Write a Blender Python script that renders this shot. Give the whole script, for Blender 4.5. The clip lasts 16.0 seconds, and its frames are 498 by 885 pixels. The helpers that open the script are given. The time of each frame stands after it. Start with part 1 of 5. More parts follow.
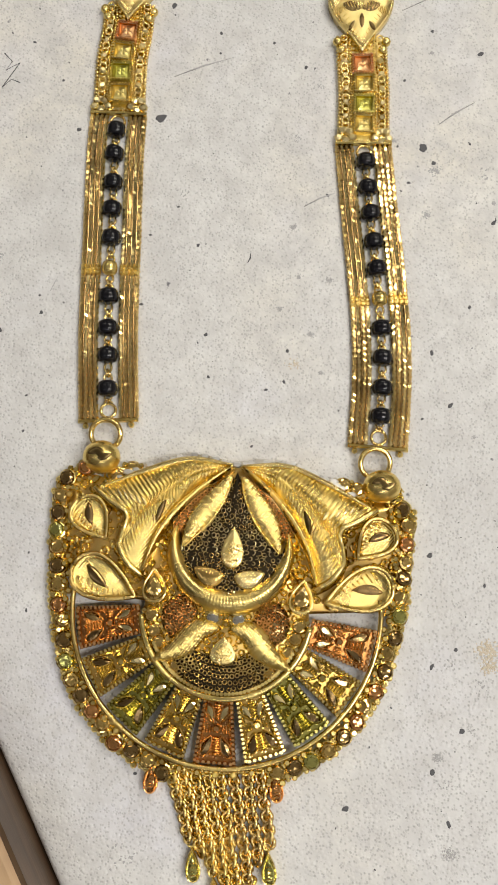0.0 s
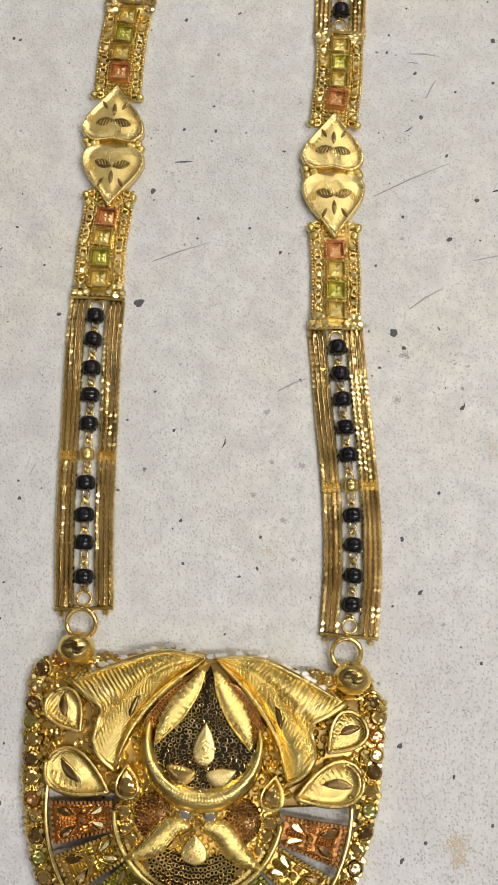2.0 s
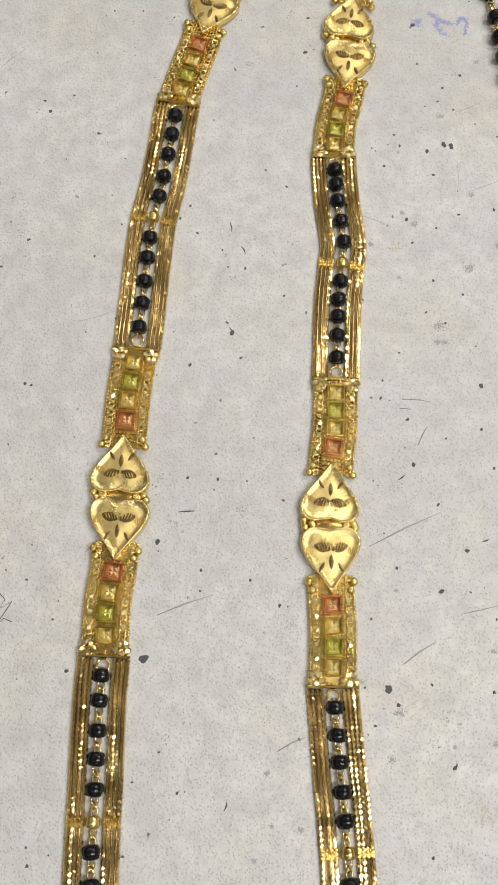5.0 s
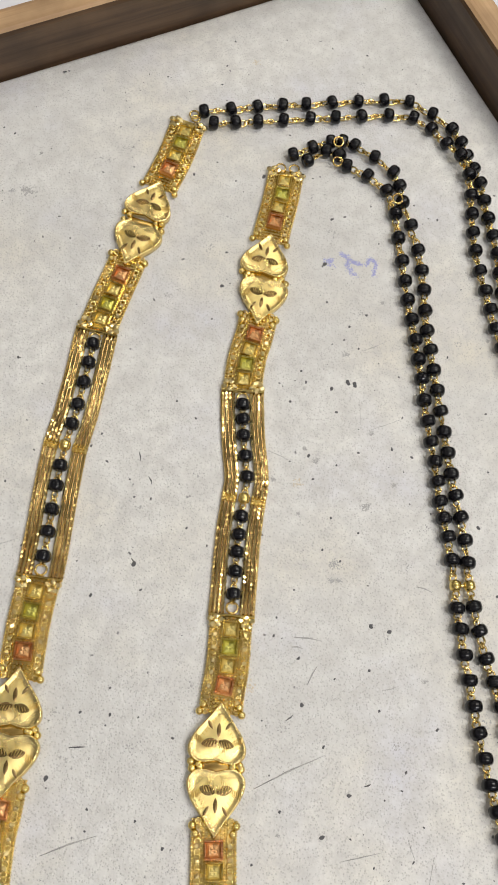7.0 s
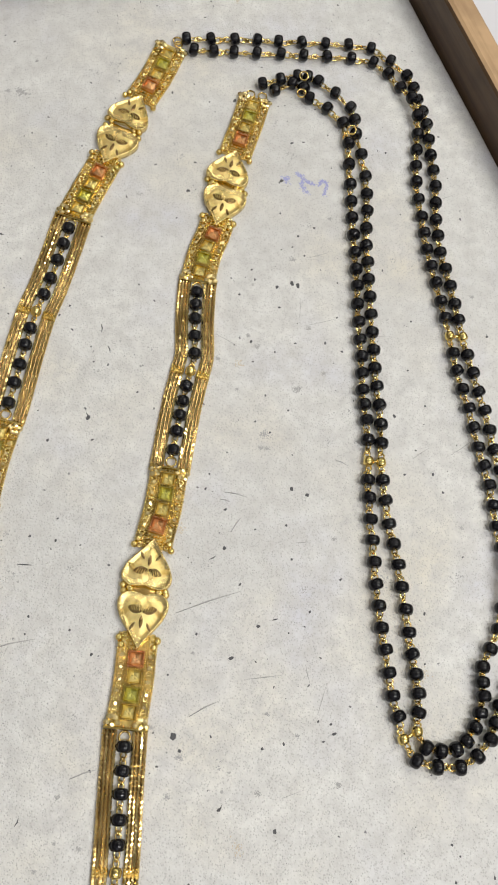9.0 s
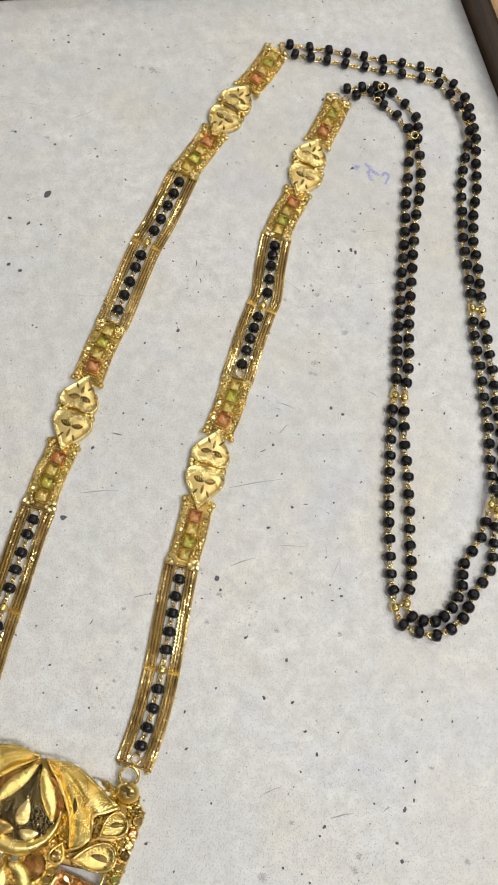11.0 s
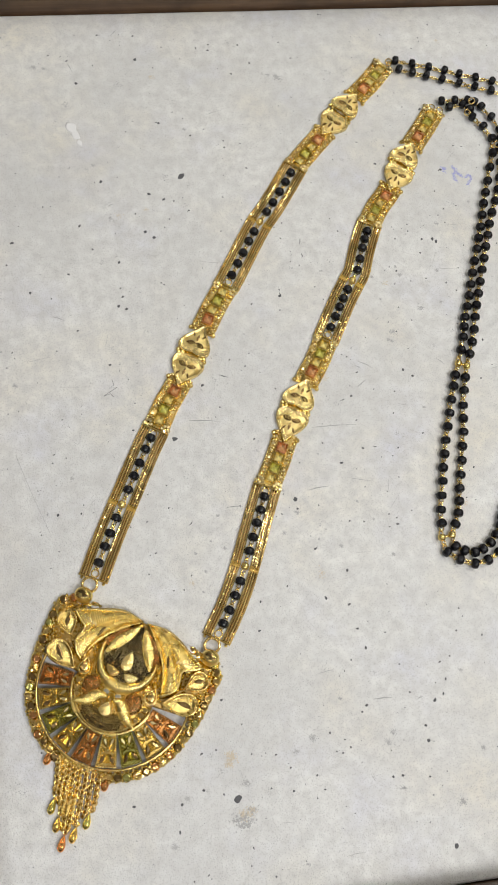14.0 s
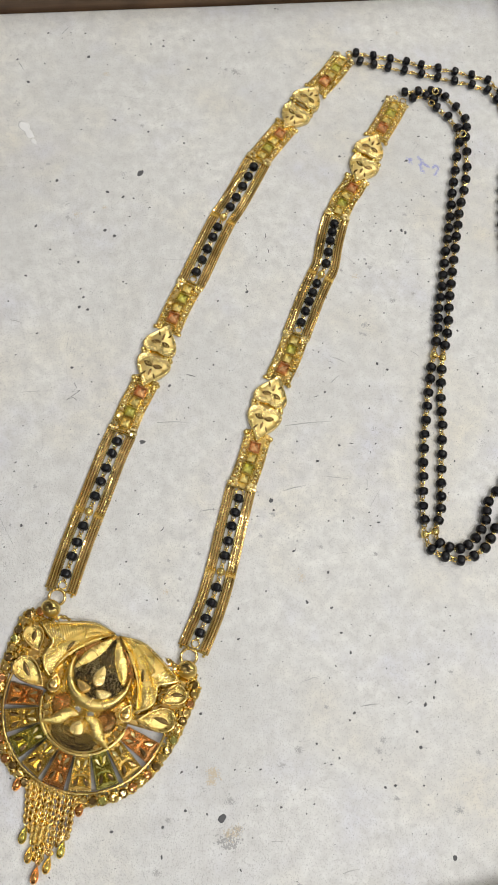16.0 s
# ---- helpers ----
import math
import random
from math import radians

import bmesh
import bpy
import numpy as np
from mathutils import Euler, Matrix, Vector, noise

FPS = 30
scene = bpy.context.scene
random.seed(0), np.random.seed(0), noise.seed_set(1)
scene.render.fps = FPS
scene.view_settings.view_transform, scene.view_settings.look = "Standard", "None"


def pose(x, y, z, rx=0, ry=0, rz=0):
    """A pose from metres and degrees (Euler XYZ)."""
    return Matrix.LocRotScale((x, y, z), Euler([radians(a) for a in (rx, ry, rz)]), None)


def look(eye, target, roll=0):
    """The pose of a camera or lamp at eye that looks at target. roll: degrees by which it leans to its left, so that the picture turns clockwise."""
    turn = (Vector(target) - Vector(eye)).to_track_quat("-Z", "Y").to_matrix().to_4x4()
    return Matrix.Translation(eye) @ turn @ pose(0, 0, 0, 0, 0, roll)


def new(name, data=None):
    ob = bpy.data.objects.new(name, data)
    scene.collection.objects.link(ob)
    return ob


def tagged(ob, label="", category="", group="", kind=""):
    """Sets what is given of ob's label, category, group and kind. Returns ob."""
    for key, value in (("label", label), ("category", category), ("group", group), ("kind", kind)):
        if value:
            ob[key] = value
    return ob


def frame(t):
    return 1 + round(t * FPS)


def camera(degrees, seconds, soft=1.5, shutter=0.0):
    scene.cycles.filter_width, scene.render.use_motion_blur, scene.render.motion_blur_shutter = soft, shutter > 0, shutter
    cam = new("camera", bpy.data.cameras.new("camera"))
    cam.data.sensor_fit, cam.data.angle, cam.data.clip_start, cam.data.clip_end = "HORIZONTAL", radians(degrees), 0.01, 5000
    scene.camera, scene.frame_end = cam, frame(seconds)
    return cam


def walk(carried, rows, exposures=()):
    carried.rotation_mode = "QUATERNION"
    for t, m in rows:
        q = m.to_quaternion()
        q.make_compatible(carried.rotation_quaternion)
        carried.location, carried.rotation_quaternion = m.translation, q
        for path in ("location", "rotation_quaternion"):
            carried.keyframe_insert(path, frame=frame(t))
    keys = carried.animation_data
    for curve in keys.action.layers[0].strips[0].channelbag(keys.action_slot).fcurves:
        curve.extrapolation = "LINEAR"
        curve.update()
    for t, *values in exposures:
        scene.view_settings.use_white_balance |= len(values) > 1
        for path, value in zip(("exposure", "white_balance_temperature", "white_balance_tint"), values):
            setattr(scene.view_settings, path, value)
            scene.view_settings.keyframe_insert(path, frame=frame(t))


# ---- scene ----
# ---- camera and walk ----
cam = camera(28.0, 16.0, soft=1.8)
PATH = [
    (0, (-0.01303, -0.10149, 0.15313), (-0.01149, -0.06005, -0.04253), 2.29),
    (0.5, (-0.01199, -0.09007, 0.15800), (-0.01007, -0.04506, -0.03686), 2.86),
    (1, (-0.01137, -0.08553, 0.15853), (-0.00989, -0.03977, -0.03616), 2.28),
    (1.5, (-0.01064, -0.08130, 0.16102), (-0.00840, -0.03349, -0.03317), 2.96),
    (2, (-0.00987, -0.07919, 0.16165), (-0.00720, -0.02998, -0.03219), 3.33),
    (2.5, (-0.01223, -0.07226, 0.16465), (-0.00949, -0.02317, -0.02921), 3.58),
    (3, (-0.01402, -0.06380, 0.16810), (-0.01119, -0.01215, -0.02509), 3.93),
    (3.5, (-0.01376, -0.05154, 0.16656), (-0.00608, -0.00169, -0.02698), 9.07),
    (4, (-0.01143, -0.04697, 0.17067), (-0.00721, 0.00839, -0.02147), 4.65),
    (4.2, (-0.01290, -0.04256, 0.17284), (-0.00991, 0.01258, -0.01938), 3.48),
    (6.3, (-0.01155, -0.01308, 0.19417), (-0.00193, 0.05643, 0.00688), 8.16),
    (6.5, (-0.00855, -0.00972, 0.19109), (0.00085, 0.06129, 0.00435), 8.09),
    (7, (-0.00272, -0.00072, 0.20091), (0.01051, 0.07227, 0.01517), 12.83),
    (7.5, (0.00010, -0.00570, 0.20313), (0.01676, 0.06734, 0.01769), 16.70),
    (8, (0.00434, -0.01258, 0.20661), (0.02396, 0.05973, 0.02117), 19.26),
    (8.5, (0.00312, -0.02670, 0.20968), (0.02444, 0.04657, 0.02481), 21.46),
    (8.7, (0.00640, -0.03069, 0.21217), (0.02466, 0.04251, 0.02694), 19.91),
    (10.8, (-0.00440, -0.08133, 0.25953), (0.01200, -0.00336, 0.07608), 26.09),
    (11, (-0.00386, -0.08557, 0.26167), (0.01072, -0.00973, 0.07719), 25.67),
    (11.5, (-0.00612, -0.10137, 0.27713), (0.00438, -0.02654, 0.09196), 23.09),
    (12, (0.00083, -0.10286, 0.28897), (0.00511, -0.02842, 0.10339), 19.99),
    (12.5, (0.01353, -0.09887, 0.29113), (0.01488, -0.02776, 0.10420), 20.36),
    (13, (0.00312, -0.10190, 0.29588), (0.00072, -0.03410, 0.10774), 18.85),
    (13.5, (0.00104, -0.11550, 0.30516), (-0.00179, -0.04667, 0.11740), 18.72),
    (14, (0.00046, -0.12263, 0.30911), (-0.00190, -0.05179, 0.12209), 18.42),
    (14.5, (-0.00229, -0.12448, 0.30702), (-0.00371, -0.05326, 0.12014), 18.44),
    (15, (-0.00035, -0.12745, 0.30454), (-0.00021, -0.05163, 0.11947), 19.40),
    (15.5, (0.00042, -0.12558, 0.30136), (0.00219, -0.04707, 0.11742), 20.16),
    (16, (0.00301, -0.12619, 0.29223), (0.00433, -0.04810, 0.10812), 19.06),
]
EXPOSURES = [(0.0, 0.0, 6750, 10), (0.5, -0.14, 6750, 10), (1.0, -0.1, 6750, 10), (3.0, -0.12, 6550, 10), (4.0, -0.1, 6550, 10), (7.0, -0.02, 6600, 10), (8.5, -0.01, 6520, 9), (11.5, -0.03, 6450, 9), (13.5, -0.04, 6400, 9), (15.0, 0.02, 6450, 9), (16.0, 0.0, 6450, 9)]
walk(cam, [(t, look(eye, target, roll)) for t, eye, target, roll in PATH], exposures=EXPOSURES)

# ---- world and lamps ----
MM = 0.001
world = bpy.data.worlds.new("indoor_air")
scene.world = world
world.use_nodes = True
world.node_tree.nodes["Background"].inputs["Color"].default_value = (0.9, 0.93, 1.0, 1)
world.node_tree.nodes["Background"].inputs["Strength"].default_value = 0.05

CEILING = 1.55
LAMPS = [(-0.95, 0.8, 1.2, 0.14, 1.9), (0.95, 0.7, 1.2, 0.14, 12.2), (-0.95, -0.55, 1.2, 0.14, 1.4), (0.85, -0.4, 1.2, 0.14, 18.0), (0.1, 1.9, 1.2, 0.14, 6.6), (0.3, -1.6, 1.2, 0.14, 4.6)]
for lx, ly, lw, lh, power in LAMPS:
    tint = (0.84, 0.87, 1.0) if ly < -0.52 else (0.985, 0.97, 0.965) if ly < 0 else (1.0, 0.962, 0.875)
    data = bpy.data.lights.new("tube_light", "AREA")
    data.shape, data.size, data.size_y, data.energy, data.color = "RECTANGLE", lw, lh, power, tint
    new("tube_light", data).matrix_basis = look((lx, ly, CEILING - 0.045), (lx, ly, 0))
scene.view_settings.exposure = 0.0


# ---- materials ----
def material(name, colour, rough=0.5, metal=0.0, **more):
    m = bpy.data.materials.new(name)
    m.use_nodes = True
    b = m.node_tree.nodes["Principled BSDF"]
    b.inputs["Base Color"].default_value = (*colour, 1)
    b.inputs["Roughness"].default_value = rough
    b.inputs["Metallic"].default_value = metal
    for key, value in more.items():
        b.inputs[key.replace("_", " ")].default_value = value
    return m


def node(m, kind, **sets):
    n = m.node_tree.nodes.new(kind)
    for key, value in sets.items():
        if key in n.inputs:
            n.inputs[key].default_value = value
    return n


def join(m, a, out, b, into):
    m.node_tree.links.new(a.outputs[out], b.inputs[into])


def coords(m, scale=1.0):
    tex = m.node_tree.nodes.new("ShaderNodeTexCoord")
    mapping = m.node_tree.nodes.new("ShaderNodeMapping")
    mapping.inputs["Scale"].default_value = (scale,) * 3 if not isinstance(scale, tuple) else scale
    join(m, tex, "Object", mapping, "Vector")
    return mapping


def noise_of(m, vec, scale, detail=3.0, rough=0.55):
    n = node(m, "ShaderNodeTexNoise", Scale=scale, Detail=detail, Roughness=rough)
    join(m, vec, 0, n, "Vector")
    return n


def ramp(m, src, out, stops):
    r = m.node_tree.nodes.new("ShaderNodeValToRGB")
    while len(r.color_ramp.elements) < len(stops):
        r.color_ramp.elements.new(0.5)
    for e, (p, c) in zip(r.color_ramp.elements, stops):
        e.position = p
        e.color = (*c, 1) if isinstance(c, tuple) else (c, c, c, 1)
    join(m, src, out, r, "Fac")
    return r


def blend(m, fac, fac_out, a, b, kind="MIX"):
    """Mixes two colours, or node outputs given as (node, output)."""
    n = m.node_tree.nodes.new("ShaderNodeMix")
    n.data_type, n.blend_type = "RGBA", kind
    if isinstance(fac, float):
        n.inputs[0].default_value = fac
    else:
        m.node_tree.links.new(fac.outputs[fac_out], n.inputs[0])
    for slot, v in ((6, a), (7, b)):
        if isinstance(v[0], bpy.types.Node):
            m.node_tree.links.new(v[0].outputs[v[1]], n.inputs[slot])
        else:
            n.inputs[slot].default_value = (*v, 1)
    return n


def bump(m, src, out, strength, dist):
    b = node(m, "ShaderNodeBump", Strength=strength, Distance=dist)
    join(m, src, out, b, "Height")
    join(m, b, "Normal", m.node_tree.nodes["Principled BSDF"], "Normal")
    return b


def gold(name, colour, rough, grain=900.0, depth=0.00003, strength=0.35, spread=0.12):
    """Jewellery gold: a metal whose polish and tone waver a little, with fine tool marks."""
    m = material(name, colour, rough, 1.0)
    p = m.node_tree.nodes["Principled BSDF"]
    vec = coords(m)
    n = noise_of(m, vec, grain, 4)
    bump(m, n, "Fac", strength, depth)
    wide = noise_of(m, vec, 160.0, 2)
    r = ramp(m, wide, "Fac", [(0.3, max(rough - spread, 0.03)), (0.75, rough + spread)])
    join(m, r, "Color", p, "Roughness")
    tone = ramp(m, noise_of(m, vec, 330.0, 2), "Fac", [(0.25, tuple(c * 0.72 for c in colour)), (0.7, colour)])
    join(m, tone, "Color", p, "Base Color")
    return m


def engraved(name, colour, rough, pitch=0.42, strength=0.7):
    """Hand-hatched gold: two crossing sets of fine slanting cuts."""
    m = gold(name, colour, rough, 1500.0, 0.00005, 0.6)
    p = m.node_tree.nodes["Principled BSDF"]
    first = p.inputs["Normal"].links[0].from_node
    for turn, share in ((35.0, 1.0), (-52.0, 0.55)):
        tex = m.node_tree.nodes.new("ShaderNodeTexCoord")
        mapping = node(m, "ShaderNodeMapping")
        mapping.inputs["Rotation"].default_value = (0, 0, radians(turn))
        join(m, tex, "Object", mapping, "Vector")
        wave = node(m, "ShaderNodeTexWave", Scale=6.2832 / (20 * pitch * MM), Distortion=1.2, Detail=1.0)
        join(m, mapping, 0, wave, "Vector")
        b = node(m, "ShaderNodeBump", Strength=strength * share, Distance=0.00012)
        join(m, wave, "Fac", b, "Height")
        join(m, first, "Normal", b, "Normal")
        first = b
    join(m, first, "Normal", p, "Normal")
    return m


GOLD = gold("polished_gold", (0.98, 0.76, 0.27), 0.23)
COPPER = gold("copper_red_gold", (0.70, 0.43, 0.20), 0.28)
ENGRAVED = engraved("hatched_gold", (1.0, 0.79, 0.33), 0.27, 0.34, 0.22)
ENGRAVED_FINE = engraved("finely_hatched_gold", (0.98, 0.75, 0.25), 0.26, 0.34, 0.3)
GOLD_PALE = gold("pale_engraved_gold", (0.98, 0.74, 0.25), 0.3, 1500.0, 0.00006, 0.8)
GOLD_LIGHT = gold("bright_filigree_gold", (1.0, 0.78, 0.31), 0.22, 1400.0, 0.00003, 0.3, 0.1)
GOLD_CHAIN = gold("chain_gold", (0.95, 0.69, 0.27), 0.2, 1800.0, 0.00002, 0.2)
GOLD_LINK = gold("bright_chain_gold", (1.0, 0.80, 0.36), 0.17, 1800.0, 0.00002, 0.2)
GOLD_WIRE = gold("wire_gold", (0.97, 0.72, 0.25), 0.22)
GOLD_DEEP = gold("deep_gold", (0.80, 0.54, 0.17), 0.3, 1200.0)
GOLD_ROSE = gold("orange_enamelled_gold", (0.92, 0.54, 0.22), 0.28, 1600.0, 0.00005, 0.6)
GOLD_GREEN = gold("green_enamelled_gold", (0.64, 0.56, 0.16), 0.26, 1600.0, 0.00005, 0.6)
OXIDE = gold("bronzed_ground", (0.05, 0.038, 0.022), 0.72, 1600.0, 0.00006, 0.8)
GRANULE = gold("dull_bronze_granules", (0.84, 0.68, 0.36), 0.26)
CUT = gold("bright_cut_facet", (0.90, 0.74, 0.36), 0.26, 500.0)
CUT_BRIGHT = gold("bright_cut_stud", (1.0, 0.83, 0.42), 0.27, 500.0, 0.00002, 0.2)
SILVER = gold("white_cut_edge", (0.93, 0.92, 0.88), 0.36, 600.0)
# darker copy of the cut gold, dim reflections and shaded gaps put into the colour
CUT_DARK = gold("shade_toned_gold", (0.34, 0.22, 0.09), 0.22, 700.0)
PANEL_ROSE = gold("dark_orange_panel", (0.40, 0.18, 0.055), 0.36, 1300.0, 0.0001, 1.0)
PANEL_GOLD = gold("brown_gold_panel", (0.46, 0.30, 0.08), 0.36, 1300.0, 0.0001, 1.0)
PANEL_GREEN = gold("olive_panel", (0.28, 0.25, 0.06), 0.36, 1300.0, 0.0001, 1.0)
# shade inside cut hollows put into the colour; also the ground under copper rings
SHADE_CUT = gold("shade_dark_gold", (0.22, 0.15, 0.06), 0.26)


def gem(name, colour, rough=0.12, metal=0.92):
    """A foil-backed stone: the foil's metal gleam under a clear glassy face."""
    m = material(name, colour, rough, metal, Coat_Weight=0.15, Coat_Roughness=0.06, IOR=1.6)
    vec = coords(m)
    cell = node(m, "ShaderNodeTexVoronoi", Scale=1100.0)
    join(m, vec, 0, cell, "Vector")
    tone = ramp(m, cell, "Color", [(0.2, tuple(c * 0.65 for c in colour)), (0.8, tuple(min(1.0, c * 1.1) for c in colour))])
    join(m, tone, "Color", m.node_tree.nodes["Principled BSDF"], "Base Color")
    bump(m, cell, "Distance", 0.35, 0.0002)
    return m


GEM_CLEAR = gem("pale_foil_stone", (0.80, 0.56, 0.18))
GEM_DARK = gem("brown_foil_stone", (0.34, 0.22, 0.08))
GEM_PALE = gem("pale_gold_foil_stone", (0.90, 0.75, 0.29), 0.34)
GEM_LIME = gem("lime_foil_stone", (0.80, 0.76, 0.20), 0.3)
GEM_RED = gem("orange_foil_stone", (0.78, 0.38, 0.13))
GEM_PINK = gem("pale_rose_foil_stone", (0.90, 0.54, 0.25), 0.32)
GEM_GREEN = gem("yellow_green_foil_stone", (0.70, 0.66, 0.20))
GEM_ICE = gem("clear_foil_stone", (0.85, 0.83, 0.74), 0.08)
FRAME_RED = gold("red_enamel_frame", (0.88, 0.46, 0.21), 0.3)
FRAME_GREEN = gold("green_enamel_frame", (0.74, 0.62, 0.17), 0.3)
BLACK = material("black_glass_bead", (0.006, 0.006, 0.008), 0.13, 0.0, IOR=1.42)
_v = coords(BLACK)
bump(BLACK, noise_of(BLACK, _v, 700.0, 2), "Fac", 0.25, 0.00004)


def leatherette():
    m = material("white_leatherette", (0.8, 0.79, 0.77), 0.5)
    p = m.node_tree.nodes["Principled BSDF"]
    vec = coords(m)
    wide = noise_of(m, vec, 15.0, 4)
    tone = ramp(m, wide, "Fac", [(0.3, (0.69, 0.69, 0.675)), (0.5, (0.81, 0.81, 0.785)), (0.72, (0.89, 0.885, 0.845))])
    warm = ramp(m, noise_of(m, vec, 22.0, 3), "Fac", [(0.49, 0.0), (0.72, 0.55)])
    tone = blend(m, warm, "Color", (tone, "Color"), (0.81, 0.74, 0.58))
    cool = ramp(m, noise_of(m, coords(m, 1.7), 19.0, 3), "Fac", [(0.52, 0.0), (0.74, 0.75)])
    tone = blend(m, cool, "Color", (tone, 2), (0.69, 0.695, 0.775))
    # mottling, rubbed grey smears and small dirt flecks
    mott = ramp(m, noise_of(m, vec, 210.0, 5, 0.7), "Fac", [(0.36, 0.0), (0.68, 0.85)])
    tone = blend(m, mott, "Color", (tone, 2), (0.63, 0.62, 0.60))
    smear = ramp(m, noise_of(m, vec, 95.0, 5, 0.72), "Fac", [(0.62, 0.0), (0.78, 0.62)])
    tone = blend(m, smear, "Color", (tone, 2), (0.5, 0.5, 0.49))
    wobble = noise_of(m, vec, 700.0, 2)
    shift = blend(m, 0.0016, 0, (vec, 0), (wobble, "Color"), "ADD")
    for scale, limit, dark in ((150.0, 0.07, 0.12), (270.0, 0.085, 0.2)):
        cell = node(m, "ShaderNodeTexVoronoi", Scale=scale)
        m.node_tree.links.new(shift.outputs[2], cell.inputs["Vector"])
        spot = ramp(m, cell, "Distance", [(limit * 0.5, 1.0), (limit, 0.0)])
        pick = ramp(m, cell, "Color", [(0.66, 0.0), (0.78, 1.0)])
        both = blend(m, 1.0, 0, (spot, "Color"), (pick, "Color"), "MULTIPLY")
        tone = blend(m, both, 2, (tone, 2), (dark, dark, dark * 1.05))
    # pebbled grain, with the shade of its pits put into the colour
    cell = node(m, "ShaderNodeTexVoronoi", Scale=1500.0)
    join(m, vec, 0, cell, "Vector")
    grain = ramp(m, cell, "Distance", [(0.0, 1.0), (0.55, 0.0)])
    pits = node(m, "ShaderNodeTexVoronoi", Scale=1900.0)
    join(m, vec, 0, pits, "Vector")
    pit = ramp(m, pits, "Distance", [(0.12, 0.0), (0.42, 1.0)])
    tone = blend(m, blend(m, pit, "Color", (0.43, 0.43, 0.43), (0.0, 0.0, 0.0)), 2, (tone, 2), (0.40, 0.39, 0.385))
    join(m, tone, 2, p, "Base Color")
    mixed = blend(m, 0.5, 0, (grain, "Color"), (pit, "Color"))
    b1 = node(m, "ShaderNodeBump", Strength=0.6, Distance=0.0002)
    join(m, mixed, 2, b1, "Height")
    b2 = node(m, "ShaderNodeBump", Strength=0.5, Distance=0.0014)
    join(m, noise_of(m, vec, 55.0, 3), "Fac", b2, "Height")
    join(m, b1, "Normal", b2, "Normal")
    join(m, b2, "Normal", p, "Normal")
    dull = ramp(m, wide, "Fac", [(0.3, 0.4), (0.7, 0.56)])
    join(m, dull, "Color", p, "Roughness")
    return m


LEATHER = leatherette()


def timber(name, dark, light, rough):
    m = material(name, light, rough)
    p = m.node_tree.nodes["Principled BSDF"]
    vec = coords(m, (14.0, 260.0, 260.0))
    n = noise_of(m, vec, 1.0, 5, 0.65)
    c = ramp(m, n, "Fac", [(0.3, dark), (0.62, light)])
    dirt = ramp(m, noise_of(m, coords(m), 60.0, 4), "Fac", [(0.45, 0.0), (0.75, 0.55)])
    c = blend(m, dirt, "Color", (c, "Color"), tuple(v * 0.45 for v in dark))
    join(m, c, 2, p, "Base Color")
    bump(m, n, "Fac", 0.5, 0.0002)
    return m


WOOD_DARK = timber("dark_stained_timber", (0.05, 0.027, 0.014), (0.155, 0.09, 0.046), 0.42)
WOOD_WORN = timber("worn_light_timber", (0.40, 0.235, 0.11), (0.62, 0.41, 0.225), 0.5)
INK = material("blue_ink", (0.40, 0.42, 0.70), 0.6)
DIRT = material("dark_grit", (0.11, 0.11, 0.115), 0.7)
STAIN = material("tan_stain", (0.66, 0.58, 0.45), 0.6)
CHIP = material("bare_white_patch", (0.85, 0.845, 0.835), 0.6)
DIRT_GREY = material("grey_scuff", (0.47, 0.465, 0.46), 0.7)


def plain(name, colour, rough, scale, amount=0.12):
    m = material(name, colour, rough)
    vec = coords(m)
    c = ramp(m, noise_of(m, vec, scale, 4), "Fac", [(0.3, tuple(v * (1 - amount) for v in colour)), (0.7, colour)])
    join(m, c, "Color", m.node_tree.nodes["Principled BSDF"], "Base Color")
    bump(m, noise_of(m, vec, scale * 12, 3), "Fac", 0.1, 0.0004)
    return m


TABLE = plain("white_laminate", (0.82, 0.82, 0.86), 0.35, 9.0, 0.05)
WALL = plain("painted_wall", (0.74, 0.71, 0.65), 0.7, 3.0)
CEIL = plain("ceiling_board", (0.85, 0.84, 0.82), 0.8, 3.0)
FLOOR = plain("floor_tile", (0.24, 0.21, 0.18), 0.4, 4.0)
FITTING = plain("white_enamel_fitting", (0.8, 0.8, 0.8), 0.4, 20.0)


# ---- builders ----
def mesh_of(name, bm, mats, smooth=True):
    me = bpy.data.meshes.new(name)
    bm.normal_update()
    bm.to_mesh(me)
    bm.free()
    for m in mats if isinstance(mats, (list, tuple)) else (mats,):
        me.materials.append(m)
    me.shade_smooth() if smooth else me.shade_flat()
    return me


def put(name, me, parent, m=None, label=""):
    ob = new(name, me)
    if parent is not None:
        ob.parent = parent
    if m is not None:
        ob.matrix_basis = m
    return tagged(ob, label)


def part(name, bm, mats, parent, label="", m=None, smooth=True):
    return put(name, mesh_of(name, bm, mats, smooth), parent, m, label)


def frame_at(x, y, z, ang=0.0, sx=1.0, sy=1.0, sz=1.0):
    """A pose in millimetres, turned about z by ang degrees."""
    return Matrix.Translation((x * MM, y * MM, z * MM)) @ Matrix.Rotation(radians(ang), 4, "Z") @ Matrix.Diagonal((sx, sy, sz, 1))


